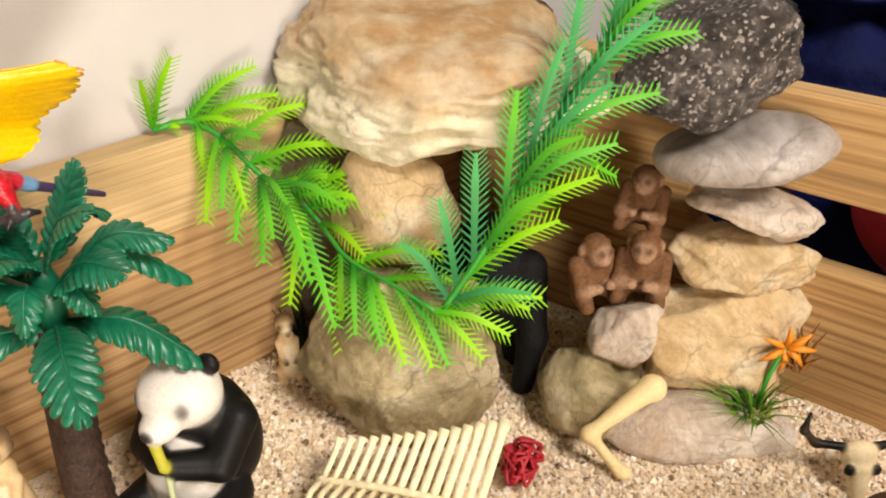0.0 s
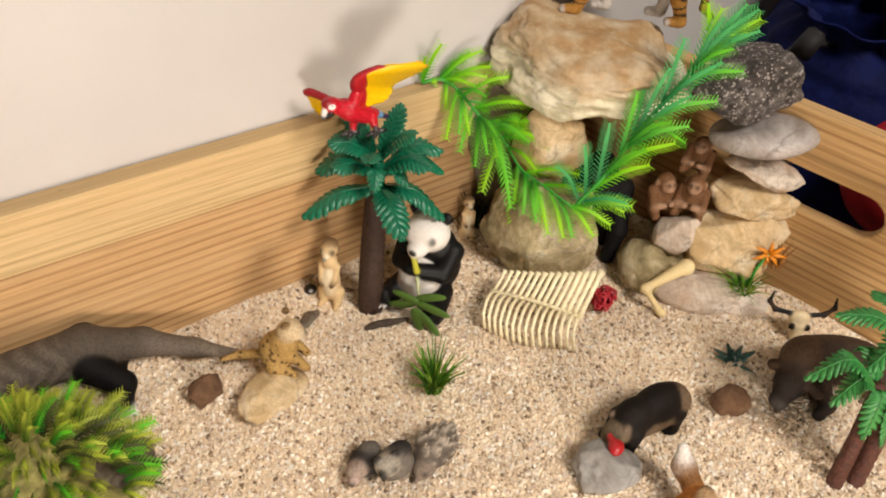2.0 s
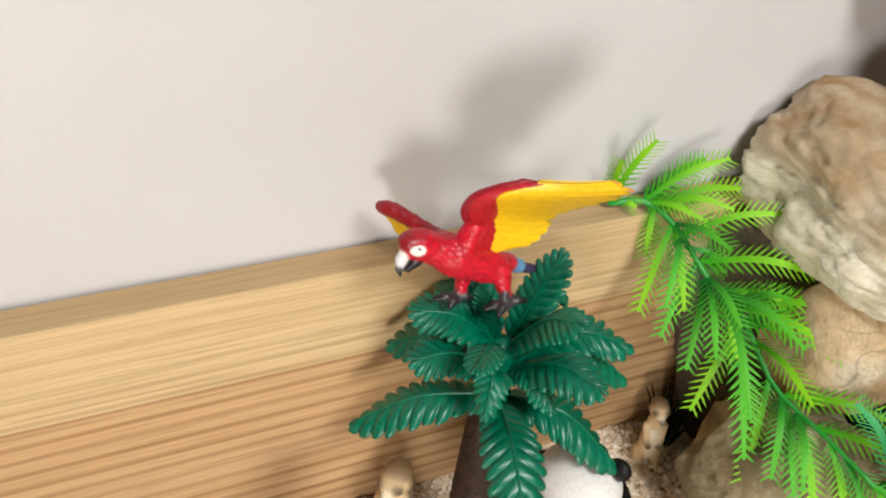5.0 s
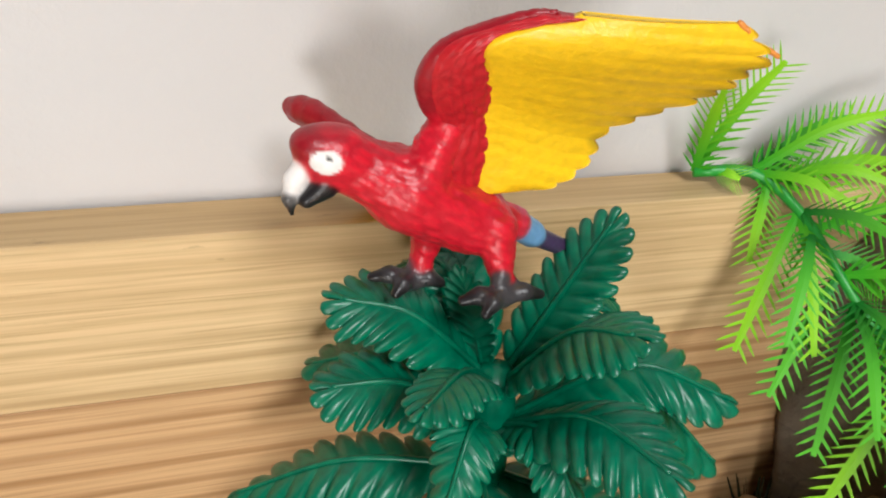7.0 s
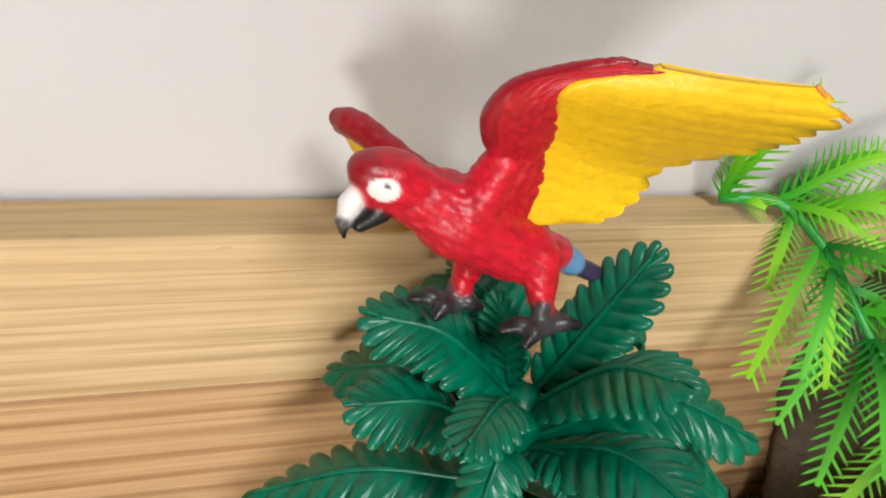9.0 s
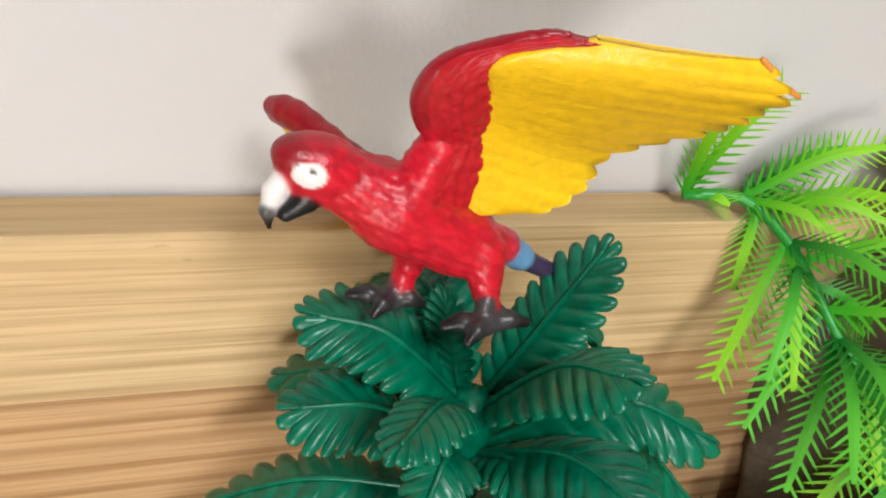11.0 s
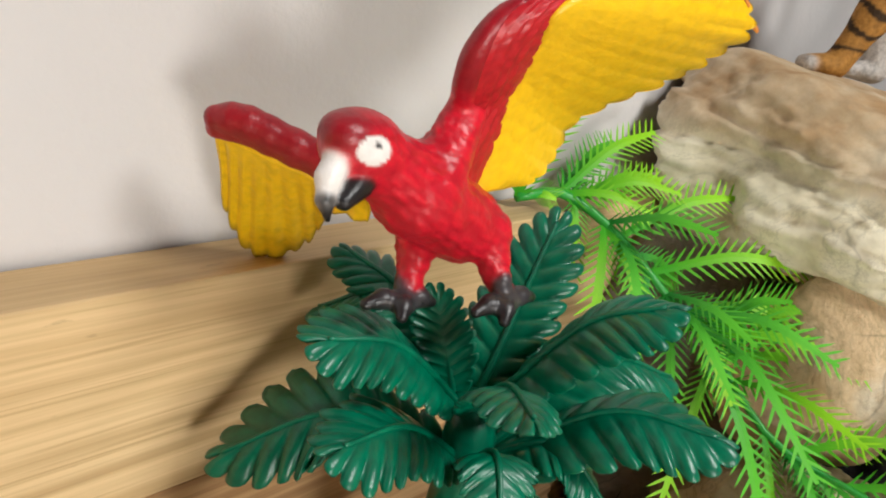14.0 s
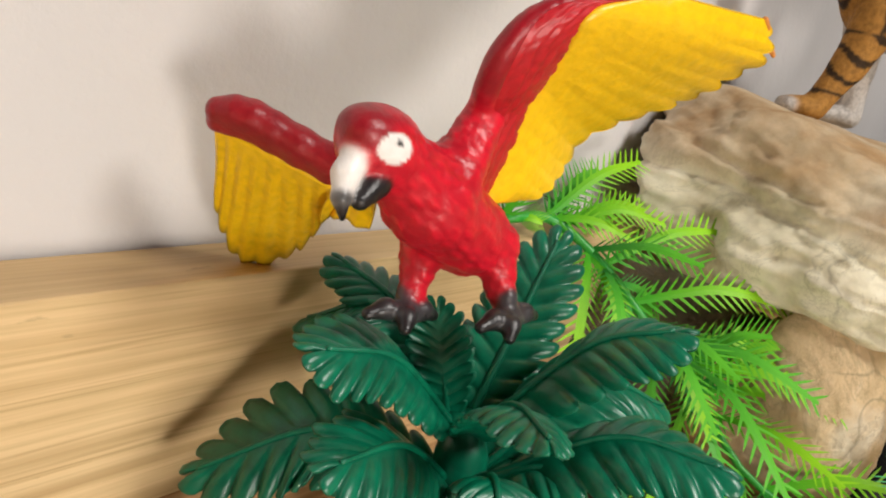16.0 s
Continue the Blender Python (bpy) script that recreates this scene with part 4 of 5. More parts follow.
def garland(name, stem, leaves, label, doubles=1.0, reach=0.0050):
    thing = holder(name, stem[0], label, "artificial plant")
    o = Vector(stem[0])
    rnd = random.Random(len(leaves))
    c = curve_points(stem, 24)
    part("stem", tube([p - o for p in c], [0.0013 - 0.0006 * i / 23 for i in range(24)], 8), M_FERN_DARK_PLAIN, thing, "green plastic stem")
    for i, (u, tip, mat) in enumerate(leaves):
        p = c[min(23, int(u * 23))]
        d = Vector(tip) - p
        length = d.length
        leaf_part(thing, o, p, p + d, (0, 0, 0.10 * length), mat, i + 7, reach + 0.03 * (length - 0.03), 8 + int(length * 220))
        if rnd.random() > doubles:
            continue
        turn = Euler((rnd.uniform(-0.6, 0.6), rnd.uniform(-0.6, 0.6), rnd.uniform(-0.7, 0.7)))
        d = turn.to_matrix() @ d * rnd.uniform(0.75, 0.95)
        p = c[min(23, max(0, int(u * 23 + rnd.choice((-1, 1)))))]
        leaf_part(thing, o, p, p + d, (0, 0, 0.12 * length), rnd.choice((mat, M_FERN_DARK)), i + 107, reach * 0.95 + 0.03 * (length - 0.03), 8 + int(length * 210))
    return thing


M_FERN_DARK_PLAIN = plain("fern_stem_plastic", (0.03, 0.30, 0.03), 0.4, 500, 0.15, 0.1, 0.0003)
F, D, N = M_FERN, M_FERN_DARK, M_FERN_MINT
TOP_LEAVES = [  # share of the stem, tip, plastic
    (0.0, (0.2330, 0.3100, 0.1440), F), (0.02, (0.2460, 0.3110, 0.1490), F), (0.06, (0.2440, 0.3110, 0.1230), F), (0.16, (0.2741, 0.3170, 0.1340), D),
    (0.16, (0.2761, 0.3076, 0.1391), F), (0.18, (0.2870, 0.3050, 0.1260), F), (0.17, (0.2628, 0.2958, 0.1228), F), (0.20, (0.2470, 0.3040, 0.1060), F),
    (0.28, (0.2375, 0.2893, 0.0944), F), (0.30, (0.2510, 0.2821, 0.0969), F), (0.32, (0.2866, 0.2854, 0.1284), F), (0.30, (0.2582, 0.2778, 0.1250), D),
    (0.36, (0.2700, 0.2880, 0.1080), D), (0.44, (0.2483, 0.2706, 0.0807), D), (0.44, (0.2560, 0.2616, 0.1060), D), (0.42, (0.2892, 0.2640, 0.1165), F), (0.48, (0.2620, 0.2640, 0.0880), F),
]
LOW_LEAVES = [
    (0.50, (0.2840, 0.2617, 0.1056), F), (0.56, (0.2961, 0.2460, 0.1111), F), (0.46, (0.2480, 0.2600, 0.0960), D), (0.54, (0.2590, 0.2440, 0.0600), D),
    (0.56, (0.2850, 0.2450, 0.1000), F), (0.58, (0.2960, 0.2400, 0.0930), F), (0.60, (0.2560, 0.2700, 0.0580), F), (0.64, (0.2700, 0.2370, 0.0900), F),
    (0.70, (0.2600, 0.2420, 0.0500), F), (0.74, (0.2950, 0.2240, 0.0860), F), (0.76, (0.2680, 0.2280, 0.0560), D), (0.82, (0.2720, 0.2200, 0.0500), F),
    (0.86, (0.2980, 0.2080, 0.0760), F), (0.90, (0.2780, 0.2120, 0.0500), F), (0.96, (0.2900, 0.1980, 0.0560), F), (1.0, (0.2990, 0.1940, 0.0640), F),
]
garland("fern_garland", [(0.236, 0.3165, 0.1225), (0.2485, 0.3120, 0.1235), (0.2557, 0.3010, 0.1175), (0.2600, 0.2870, 0.1075), (0.2715, 0.2735, 0.0930), (0.2743, 0.2557, 0.079), (0.2795, 0.2345, 0.0745), (0.2824, 0.2150, 0.0720)],
        TOP_LEAVES + LOW_LEAVES, "bright green plastic fern garland hanging over the tray's edge", 0.45, 0.0054)
SPRIG_LOW = [
    (0.0, (0.3105, 0.1900, 0.0769), F), (0.05, (0.3024, 0.1882, 0.0836), N), (0.1, (0.2880, 0.2184, 0.1136), N), (0.15, (0.3184, 0.1914, 0.1044), F),
    (0.2, (0.2990, 0.2124, 0.1286), N), (0.3, (0.3297, 0.1856, 0.1195), F), (0.35, (0.3142, 0.2093, 0.1466), D), (0.42, (0.3401, 0.1868, 0.1274), D),
    (0.45, (0.3294, 0.1839, 0.1523), N), (0.5, (0.3238, 0.1991, 0.1640), N),
]
SPRIG_HIGH = [
    (0.55, (0.3537, 0.1821, 0.1429), D), (0.6, (0.3492, 0.1837, 0.1682), N), (0.65, (0.3354, 0.2027, 0.1777), N), (0.7, (0.3604, 0.1758, 0.1632), D),
    (0.75, (0.3599, 0.1870, 0.1902), N), (0.8, (0.3527, 0.1962, 0.1945), F), (0.85, (0.3689, 0.1793, 0.1844), N), (0.9, (0.3630, 0.1883, 0.1977), N),
    (0.95, (0.3707, 0.1821, 0.1901), F), (1.0, (0.3683, 0.1837, 0.1954), N), (0.92, (0.3482, 0.2029, 0.1959), F),
]
garland("fern_garland", [(0.2855, 0.215, 0.07), (0.3, 0.207, 0.096), (0.316, 0.203, 0.125), (0.34, 0.197, 0.157), (0.352, 0.193, 0.172)],
        SPRIG_LOW + SPRIG_HIGH, "green plastic fern sprig leaning up against the stones", 0.45, 0.0058)

# ---- toy animals ----
def egg(c, r, paint, turn=(0, 0, 0)):
    return ("egg", c, r, turn, paint)


def rod(a, b, r0, r1, paint):
    return ("rod", a, b, r0, r1, paint)


def figure(name, prims, place, turn, label, step=0.0011, k=0.0011, material=None, dress=None, blend=0.0006, size=1.0, fuzz=0.0):
    ob = sculpt(name, prims, step, k, material or M_FUR, place, turn, dress, blend, fuzz, size)
    return tagged(ob, label, "toy animal")


def both(make):
    return make(-1) + make(1)


COAL, IVORY, LEAFY = (0.005, 0.0045, 0.005), (0.84, 0.80, 0.75), (0.085, 0.17, 0.03)


def panda():
    p = [egg((0, 0.006, 0.028), (0.0225, 0.019, 0.029), COAL), egg((-0.002, -0.0115, 0.022), (0.0165, 0.0140, 0.0215), IVORY), egg((0, 0.003, 0.047), (0.0195, 0.016, 0.013), COAL),
         egg((0, -0.006, 0.0630), (0.0172, 0.0155, 0.0140), IVORY), egg((0, -0.020, 0.0575), (0.0078, 0.0085, 0.0062), IVORY), egg((0, -0.0285, 0.0585), (0.0024, 0.0014, 0.0017), COAL)]
    p += both(lambda s: [egg((s * 0.0125, -0.001, 0.0765), (0.0048, 0.0030, 0.0048), COAL), egg((s * 0.0082, -0.0165, 0.0645), (0.0036, 0.0028, 0.0042), COAL, (0, s * 25, 0)),
                         rod((s * 0.0185, 0.002, 0.046), (s * 0.0175, -0.012, 0.034), 0.0082, 0.0070, COAL), rod((s * 0.0175, -0.012, 0.034), (s * 0.004, -0.0215, 0.038), 0.0068, 0.0056, COAL),
                         rod((s * 0.014, -0.006, 0.010), (s * 0.020, -0.028, 0.009), 0.0098, 0.0085, COAL), egg((s * 0.0205, -0.033, 0.0095), (0.0075, 0.0050, 0.0090), COAL),
                         rod((s * 0.017, -0.0375, 0.006), (s * 0.017, -0.039, 0.004), 0.0009, 0.0006, IVORY), rod((s * 0.0205, -0.038, 0.006), (s * 0.0205, -0.0395, 0.004), 0.0009, 0.0006, IVORY), rod((s * 0.024, -0.0372, 0.006), (s * 0.024, -0.039, 0.004), 0.0009, 0.0006, IVORY)])
    p += [rod((-0.001, -0.025, 0.054), (0.003, -0.027, 0.042), 0.0021, 0.0021, (0.50, 0.48, 0.05)), rod((0.004, -0.027, 0.036), (0.010, -0.034, 0.020), 0.0012, 0.0011, (0.55, 0.60, 0.35))]
    for a, b, w in (((0.010, -0.035, 0.026), (0.031, -0.036, 0.036), 0.0026), ((0.011, -0.036, 0.022), (0.036, -0.039, 0.021), 0.0029), ((0.012, -0.038, 0.018), (0.030, -0.043, 0.002), 0.0030), ((0.009, -0.038, 0.018), (0.016, -0.045, -0.002), 0.0030), ((0.008, -0.036, 0.020), (-0.012, -0.038, 0.010), 0.0028), ((0.008, -0.036, 0.024), (-0.010, -0.038, 0.024), 0.0024)):
        c = (Vector(a) + Vector(b)) / 2
        d = Vector(b) - Vector(a)
        p.append(egg(tuple(c), (d.length / 2 * 1.1, 0.0018, w * 1.3), LEAFY, (0, -math.degrees(math.atan2(d.z, d.x)), 0)))
    return figure("toy_panda", p, (0.2080, 0.2600, 0.001), -62, "black and white toy panda sitting, eating a bamboo branch", 0.0009, 0.0008, M_PAINT, blend=0.0004, size=0.86)


panda()


def meerkat(place, turn, size, label):
    t, d = (0.72, 0.52, 0.28), (0.14, 0.08, 0.04)
    p = [egg((0, 0, 0.020), (0.0070, 0.0064, 0.018), t), egg((0, -0.0025, 0.023), (0.0052, 0.0050, 0.016), (0.88, 0.76, 0.54)), egg((0, -0.001, 0.040), (0.0058, 0.0055, 0.006), t), egg((0, -0.001, 0.0505), (0.0060, 0.0062, 0.0055), t),
         rod((0, -0.005, 0.0495), (0, -0.0105, 0.0485), 0.0030, 0.0014, (0.88, 0.76, 0.54)), egg((0, -0.0115, 0.0488), (0.0012, 0.001, 0.001), COAL), egg((0, 0.0015, 0.0545), (0.0056, 0.0056, 0.0028), (0.20, 0.12, 0.06))]
    p += both(lambda s: [egg((s * 0.0032, -0.0052, 0.0517), (0.0019, 0.0013, 0.0016), COAL), egg((s * 0.0058, 0.001, 0.0512), (0.0012, 0.002, 0.002), d), rod((s * 0.0062, -0.002, 0.037), (s * 0.005, -0.006, 0.025), 0.0024, 0.0017, t), rod((s * 0.005, -0.006, 0.025), (s * 0.0035, -0.008, 0.0215), 0.0017, 0.0013, d),
                         rod((s * 0.0052, 0, 0.010), (s * 0.0055, -0.003, 0.002), 0.0050, 0.0030, t), rod((s * 0.0055, -0.002, 0.0018), (s * 0.006, -0.009, 0.0015), 0.0026, 0.0018, t)])
    p += [rod((0, 0.006, 0.006), (0.012, 0.012, 0.003), 0.0026, 0.0012, d)]
    return figure("toy_meerkat", p, place, turn, label, 0.0008, 0.0008, M_PAINT, size=size)


meerkat((0.1490, 0.285, 0.001), -50, 0.88, "cream and brown toy meerkat standing upright by the palm")
meerkat((0.264, 0.292, 0.001), -20, 0.62, "small pinkish brown toy meerkat behind the panda")


def spotted_cub():
    t = (0.46, 0.29, 0.10)
    p = [egg((0, 0, 0.013), (0.011, 0.010, 0.013), t), egg((0.004, -0.002, 0.022), (0.008, 0.008, 0.009), t), egg((0.008, -0.003, 0.032), (0.0072, 0.0068, 0.0066), (0.68, 0.52, 0.32)), egg((0.0135, -0.005, 0.0305), (0.0036, 0.0034, 0.0030), (0.62, 0.50, 0.34)),
         egg((0.0165, -0.0055, 0.0315), (0.0010, 0.0010, 0.0010), COAL), rod((-0.009, 0.004, 0.006), (-0.024, 0.008, 0.002), 0.0030, 0.0022, t), rod((-0.024, 0.008, 0.002), (-0.033, 0.004, 0.003), 0.0022, 0.0012, t)]
    p += both(lambda s: [rod((0.008, s * 0.006, 0.014), (0.016, s * 0.006, 0.003), 0.0036, 0.0024, t), rod((-0.002, s * 0.008, 0.008), (0.008, s * 0.010, 0.002), 0.0052, 0.0026, t), egg((0.006, s * 0.0058, 0.0385), (0.0022, 0.0016, 0.0024), (0.20, 0.12, 0.05)), egg((0.0122, s * 0.0035, 0.0342), (0.0013, 0.0011, 0.0012), COAL)])

    def dress(v, g, paint):
        n = np.array([noise.voronoi(Vector(q) * 300)[0][0] for q in v.tolist()])
        f = (np.clip((0.40 - n) * 9, 0, 0.9) * (v[:, 2] < 0.027))[:, None]
        return paint * (1 - f) + np.array((0.06, 0.03, 0.012)) * f

    return figure("toy_big_cat_cub", p, (0.0925, 0.246, 0.009), -28, "brown spotted toy cub sitting on the white stone", 0.0008, 0.0009, dress=dress)


spotted_cub()


def lizard():
    g, d = (0.105, 0.085, 0.068), (0.05, 0.045, 0.042)
    p = [rod((-0.125, 0.272, 0.030), (-0.06, 0.281, 0.031), 0.010, 0.0140, g), rod((-0.06, 0.281, 0.031), (0.0, 0.283, 0.030), 0.0140, 0.0125, g), rod((0.0, 0.283, 0.030), (0.030, 0.281, 0.020), 0.0120, 0.0078, g),
         rod((0.030, 0.281, 0.020), (0.056, 0.270, 0.010), 0.0078, 0.0052, (0.15, 0.12, 0.095)), rod((0.056, 0.270, 0.010), (0.083, 0.254, 0.003), 0.0052, 0.0014, (0.18, 0.145, 0.11))]
    for x, y in ((0.004, 0.272), (-0.072, 0.268), (0.008, 0.296), (-0.07, 0.292)):
        p += [rod((x - 0.006, y, 0.026), (x + 0.008, y - 0.010, 0.014), 0.0090, 0.0065, COAL), rod((x + 0.008, y - 0.010, 0.014), (x + 0.004, y - 0.016, 0.004), 0.0058, 0.0050, COAL)]
        for s in (-1, 0, 1):
            p.append(rod((x + 0.004 + s * 0.004, y - 0.019, 0.003), (x + 0.004 + s * 0.0045, y - 0.024, 0.0015), 0.0014, 0.0007, IVORY))

    def dress(v, g2, paint):
        f = (0.35 * (0.5 + 0.5 * np.sin(v[:, 0] * 620 + 3 * np.sin(v[:, 2] * 300))) * (v[:, 0] < -0.01))[:, None]
        return paint * (1 - f) + np.array((0.30, 0.25, 0.20)) * f

    return figure("toy_reptile", p, (0, 0.012, 0.002), 0, "grey long-tailed toy reptile with black legs on the sand", 0.0014, 0.0018, dress=dress)


lizard()


def small_mammals():
    g, d = (0.17, 0.145, 0.12), (0.03, 0.026, 0.024)
    p = [egg((0, 0, 0.008), (0.011, 0.009, 0.0095), g), egg((-0.006, -0.004, 0.0145), (0.0065, 0.006, 0.0055), (0.38, 0.34, 0.28)), egg((-0.0095, -0.0085, 0.0140), (0.0022, 0.002, 0.0018), d), egg((0.004, 0.002, 0.0150), (0.006, 0.005, 0.004), d)]
    p += both(lambda s: [egg((-0.006 + s * 0.005, -0.002, 0.0192), (0.0020, 0.0014, 0.0022), d), egg((-0.0075 + s * 0.003, -0.0088, 0.0160), (0.0014, 0.0010, 0.0012), COAL)])
    figure("toy_raccoon", p, (0.113, 0.153, 0.0), -10, "small grey toy mammal curled on the sand", 0.0008, 0.0009)
    q = [egg((0, 0, 0.006), (0.0095, 0.008, 0.0075), d), egg((-0.007, -0.004, 0.0085), (0.0058, 0.005, 0.0050), (0.34, 0.26, 0.21)), egg((-0.0105, -0.0085, 0.0075), (0.0030, 0.0026, 0.0024), (0.48, 0.36, 0.31)), egg((-0.0125, -0.0105, 0.0075), (0.0011, 0.001, 0.001), COAL), egg((0.004, 0.003, 0.0105), (0.006, 0.005, 0.004), (0.16, 0.14, 0.12))]
    figure("toy_raccoon", q, (0.101, 0.163, 0.0), -5, "small dark-backed toy mammal with pinkish face", 0.0008, 0.0009)
    h = [egg((0, 0, 0.0085), (0.0145, 0.0105, 0.0095), (0.10, 0.08, 0.065)), egg((-0.0125, -0.003, 0.0060), (0.0070, 0.0060, 0.0055), (0.24, 0.19, 0.15)), rod((-0.017, -0.004, 0.005), (-0.0215, -0.005, 0.0045), 0.0026, 0.0012, (0.20, 0.15, 0.12)), egg((-0.0165, -0.0068, 0.0075), (0.0010, 0.0010, 0.0010), COAL)]
    rnd = random.Random(5)
    for _ in range(90):
        a, z = rnd.uniform(0, 6.283), rnd.uniform(0.1, 1)
        c = math.sqrt(1 - z * z)
        n = Vector((c * math.cos(a), c * math.sin(a), z))
        if n.x < -0.8:
            continue
        b = Vector((n.x * 0.0138, n.y * 0.0100, 0.0085 + n.z * 0.0088))
        h.append(rod(tuple(b), tuple(b + n * 0.0022 + Vector((0.0016, 0, 0))), 0.0007, 0.0003, (0.42, 0.36, 0.29)))
    figure("toy_hedgehog", h, (0.137, 0.149, 0.0), 14, "brown spiny toy hedgehog on the sand", 0.0006, 0.0005)


small_mammals()


def wolverine():
    d, b = (0.009, 0.006, 0.005), (0.16, 0.105, 0.065)
    p = [egg((0.016, 0, 0.026), (0.021, 0.0125, 0.0135), d), egg((-0.004, 0, 0.0255), (0.016, 0.0115, 0.0125), d), egg((0.012, -0.0095, 0.0185), (0.024, 0.0042, 0.0050), b), egg((0.031, -0.003, 0.0270), (0.0075, 0.0105, 0.0095), b), egg((-0.021, -0.002, 0.0205), (0.0095, 0.0085, 0.0080), (0.15, 0.11, 0.07)), egg((-0.0275, -0.003, 0.0160), (0.0055, 0.0050, 0.0045), (0.20, 0.15, 0.09)),
         egg((-0.0325, -0.003, 0.0155), (0.0018, 0.0018, 0.0016), COAL), rod((0.033, 0, 0.024), (0.048, 0.004, 0.010), 0.0062, 0.0040, d)]
    p += both(lambda s: [rod((-0.010, s * 0.008, 0.020), (-0.013, s * 0.009, 0.004), 0.0062, 0.0044, d), egg((-0.0155, s * 0.009, 0.003), (0.0058, 0.0042, 0.0032), COAL), rod((0.026, s * 0.008, 0.020), (0.028, s * 0.009, 0.004), 0.0076, 0.0046, d), egg((0.025, s * 0.009, 0.003), (0.0058, 0.0042, 0.0032), COAL),
                         egg((-0.018, s * 0.0072, 0.0275), (0.0022, 0.0018, 0.0026), (0.18, 0.13, 0.09)), egg((-0.0265, s * 0.0038 - 0.003, 0.0205), (0.0012, 0.0011, 0.0011), COAL)])
    return figure("toy_wolverine", p, (0.2385, 0.0985, 0.0), -4, "dark brown toy wolverine bending over a grey stone", 0.0010, 0.0012, size=0.84)


wolverine()
rock("stone", (0.2065, 0.0880, 0.008), (0.0200, 0.0165, 0.0150), (0, 0, -20), 86, rock_material("plain_grey_stone", [(0.3, (0.22, 0.21, 0.20)), (0.55, (0.34, 0.33, 0.32)), (0.75, (0.42, 0.41, 0.40))], 40, 0.7, bump=0.2), "blocky light grey stone on the sand", 12, 0.02, sharp=80)
tagged(sculpt("toy_meat", [egg((0, 0, 0.003), (0.0052, 0.0040, 0.0032), (0.40, 0.012, 0.016)), rod((0.001, 0.002, 0.003), (0.004, 0.006, 0.004), 0.0022, 0.0016, (0.40, 0.012, 0.016))], 0.0006, 0.0008, M_BIRD, (0.2110, 0.0890, 0.0185), 20), "glossy red toy meat on the grey stone", "toy food")


def fox():
    o = (0.50, 0.19, 0.045)
    p = [egg((0, 0, 0.018), (0.012, 0.022, 0.012), o), egg((0, -0.024, 0.025), (0.0085, 0.010, 0.0085), o), rod((0, -0.032, 0.023), (0, -0.042, 0.020), 0.0040, 0.0018, IVORY), rod((0.0, 0.018, 0.018), (-0.006, 0.030, 0.024), 0.0050, 0.0062, (0.30, 0.14, 0.05)), rod((-0.006, 0.030, 0.024), (-0.008, 0.034, 0.034), 0.0058, 0.0030, IVORY), egg((0.001, 0.012, 0.028), (0.003, 0.004, 0.003), COAL), egg((0, 0.004, 0.029), (0.006, 0.010, 0.004), (0.62, 0.40, 0.22))]
    p += both(lambda s: [rod((s * 0.007, -0.012, 0.014), (s * 0.007, -0.014, 0.002), 0.0040, 0.0028, o), rod((s * 0.007, 0.014, 0.014), (s * 0.008, 0.016, 0.002), 0.0048, 0.0028, o), egg((s * 0.006, -0.021, 0.034), (0.0026, 0.0016, 0.0042), (0.20, 0.08, 0.03))])
    return figure("toy_fox", p, (0.2170, 0.0330, 0.0), -38, "orange toy fox with a white-tipped tail", 0.0010, 0.0010)


fox()


def ox():
    d, u, n = (0.050, 0.032, 0.023), (0.10, 0.060, 0.038), (0.034, 0.025, 0.021)
    p = [egg((0.372, 0.060, 0.021), (0.030, 0.0145, 0.0150), d, (0, 0, -43)), egg((0.371, 0.063, 0.026), (0.026, 0.010, 0.009), u, (0, 0, -43)), egg((0.354, 0.074, 0.021), (0.0140, 0.0120, 0.0140), u), rod((0.352, 0.073, 0.021), (0.340, 0.069, 0.014), 0.0115, 0.0088, d),
         egg((0.3385, 0.0685, 0.0130), (0.0100, 0.0085, 0.0092), n), rod((0.3360, 0.0675, 0.0100), (0.3295, 0.0665, 0.0058), 0.0068, 0.0052, n), egg((0.3270, 0.0662, 0.0056), (0.0034, 0.0046, 0.0040), (0.10, 0.085, 0.075)), egg((0.3345, 0.0602, 0.0140), (0.0014, 0.0012, 0.0013), COAL),
         rod((0.3410, 0.0770, 0.0190), (0.3375, 0.0820, 0.0180), 0.0022, 0.0032, (0.06, 0.033, 0.020)), rod((0.3420, 0.0600, 0.0180), (0.3420, 0.0530, 0.0165), 0.0026, 0.0034, d), rod((0.3430, 0.0745, 0.0215), (0.3470, 0.0815, 0.0265), 0.0024, 0.0010, (0.20, 0.16, 0.11)), rod((0.3440, 0.0630, 0.0215), (0.3490, 0.0570, 0.0265), 0.0024, 0.0010, (0.20, 0.16, 0.11)),
         rod((0.3560, 0.0600, 0.0120), (0.3520, 0.0480, 0.0045), 0.0062, 0.0045, d), rod((0.3520, 0.0480, 0.0045), (0.3420, 0.0470, 0.0035), 0.0042, 0.0038, n), rod((0.3840, 0.0360, 0.0120), (0.3760, 0.0260, 0.0050), 0.0080, 0.0050, d), rod((0.3960, 0.0360, 0.0250), (0.4040, 0.0270, 0.0080), 0.0020, 0.0016, n)]
    return figure("toy_ox", p, (0, 0, 0), 0, "dark brown toy ox lying on the sand", 0.0010, 0.0012)


ox()


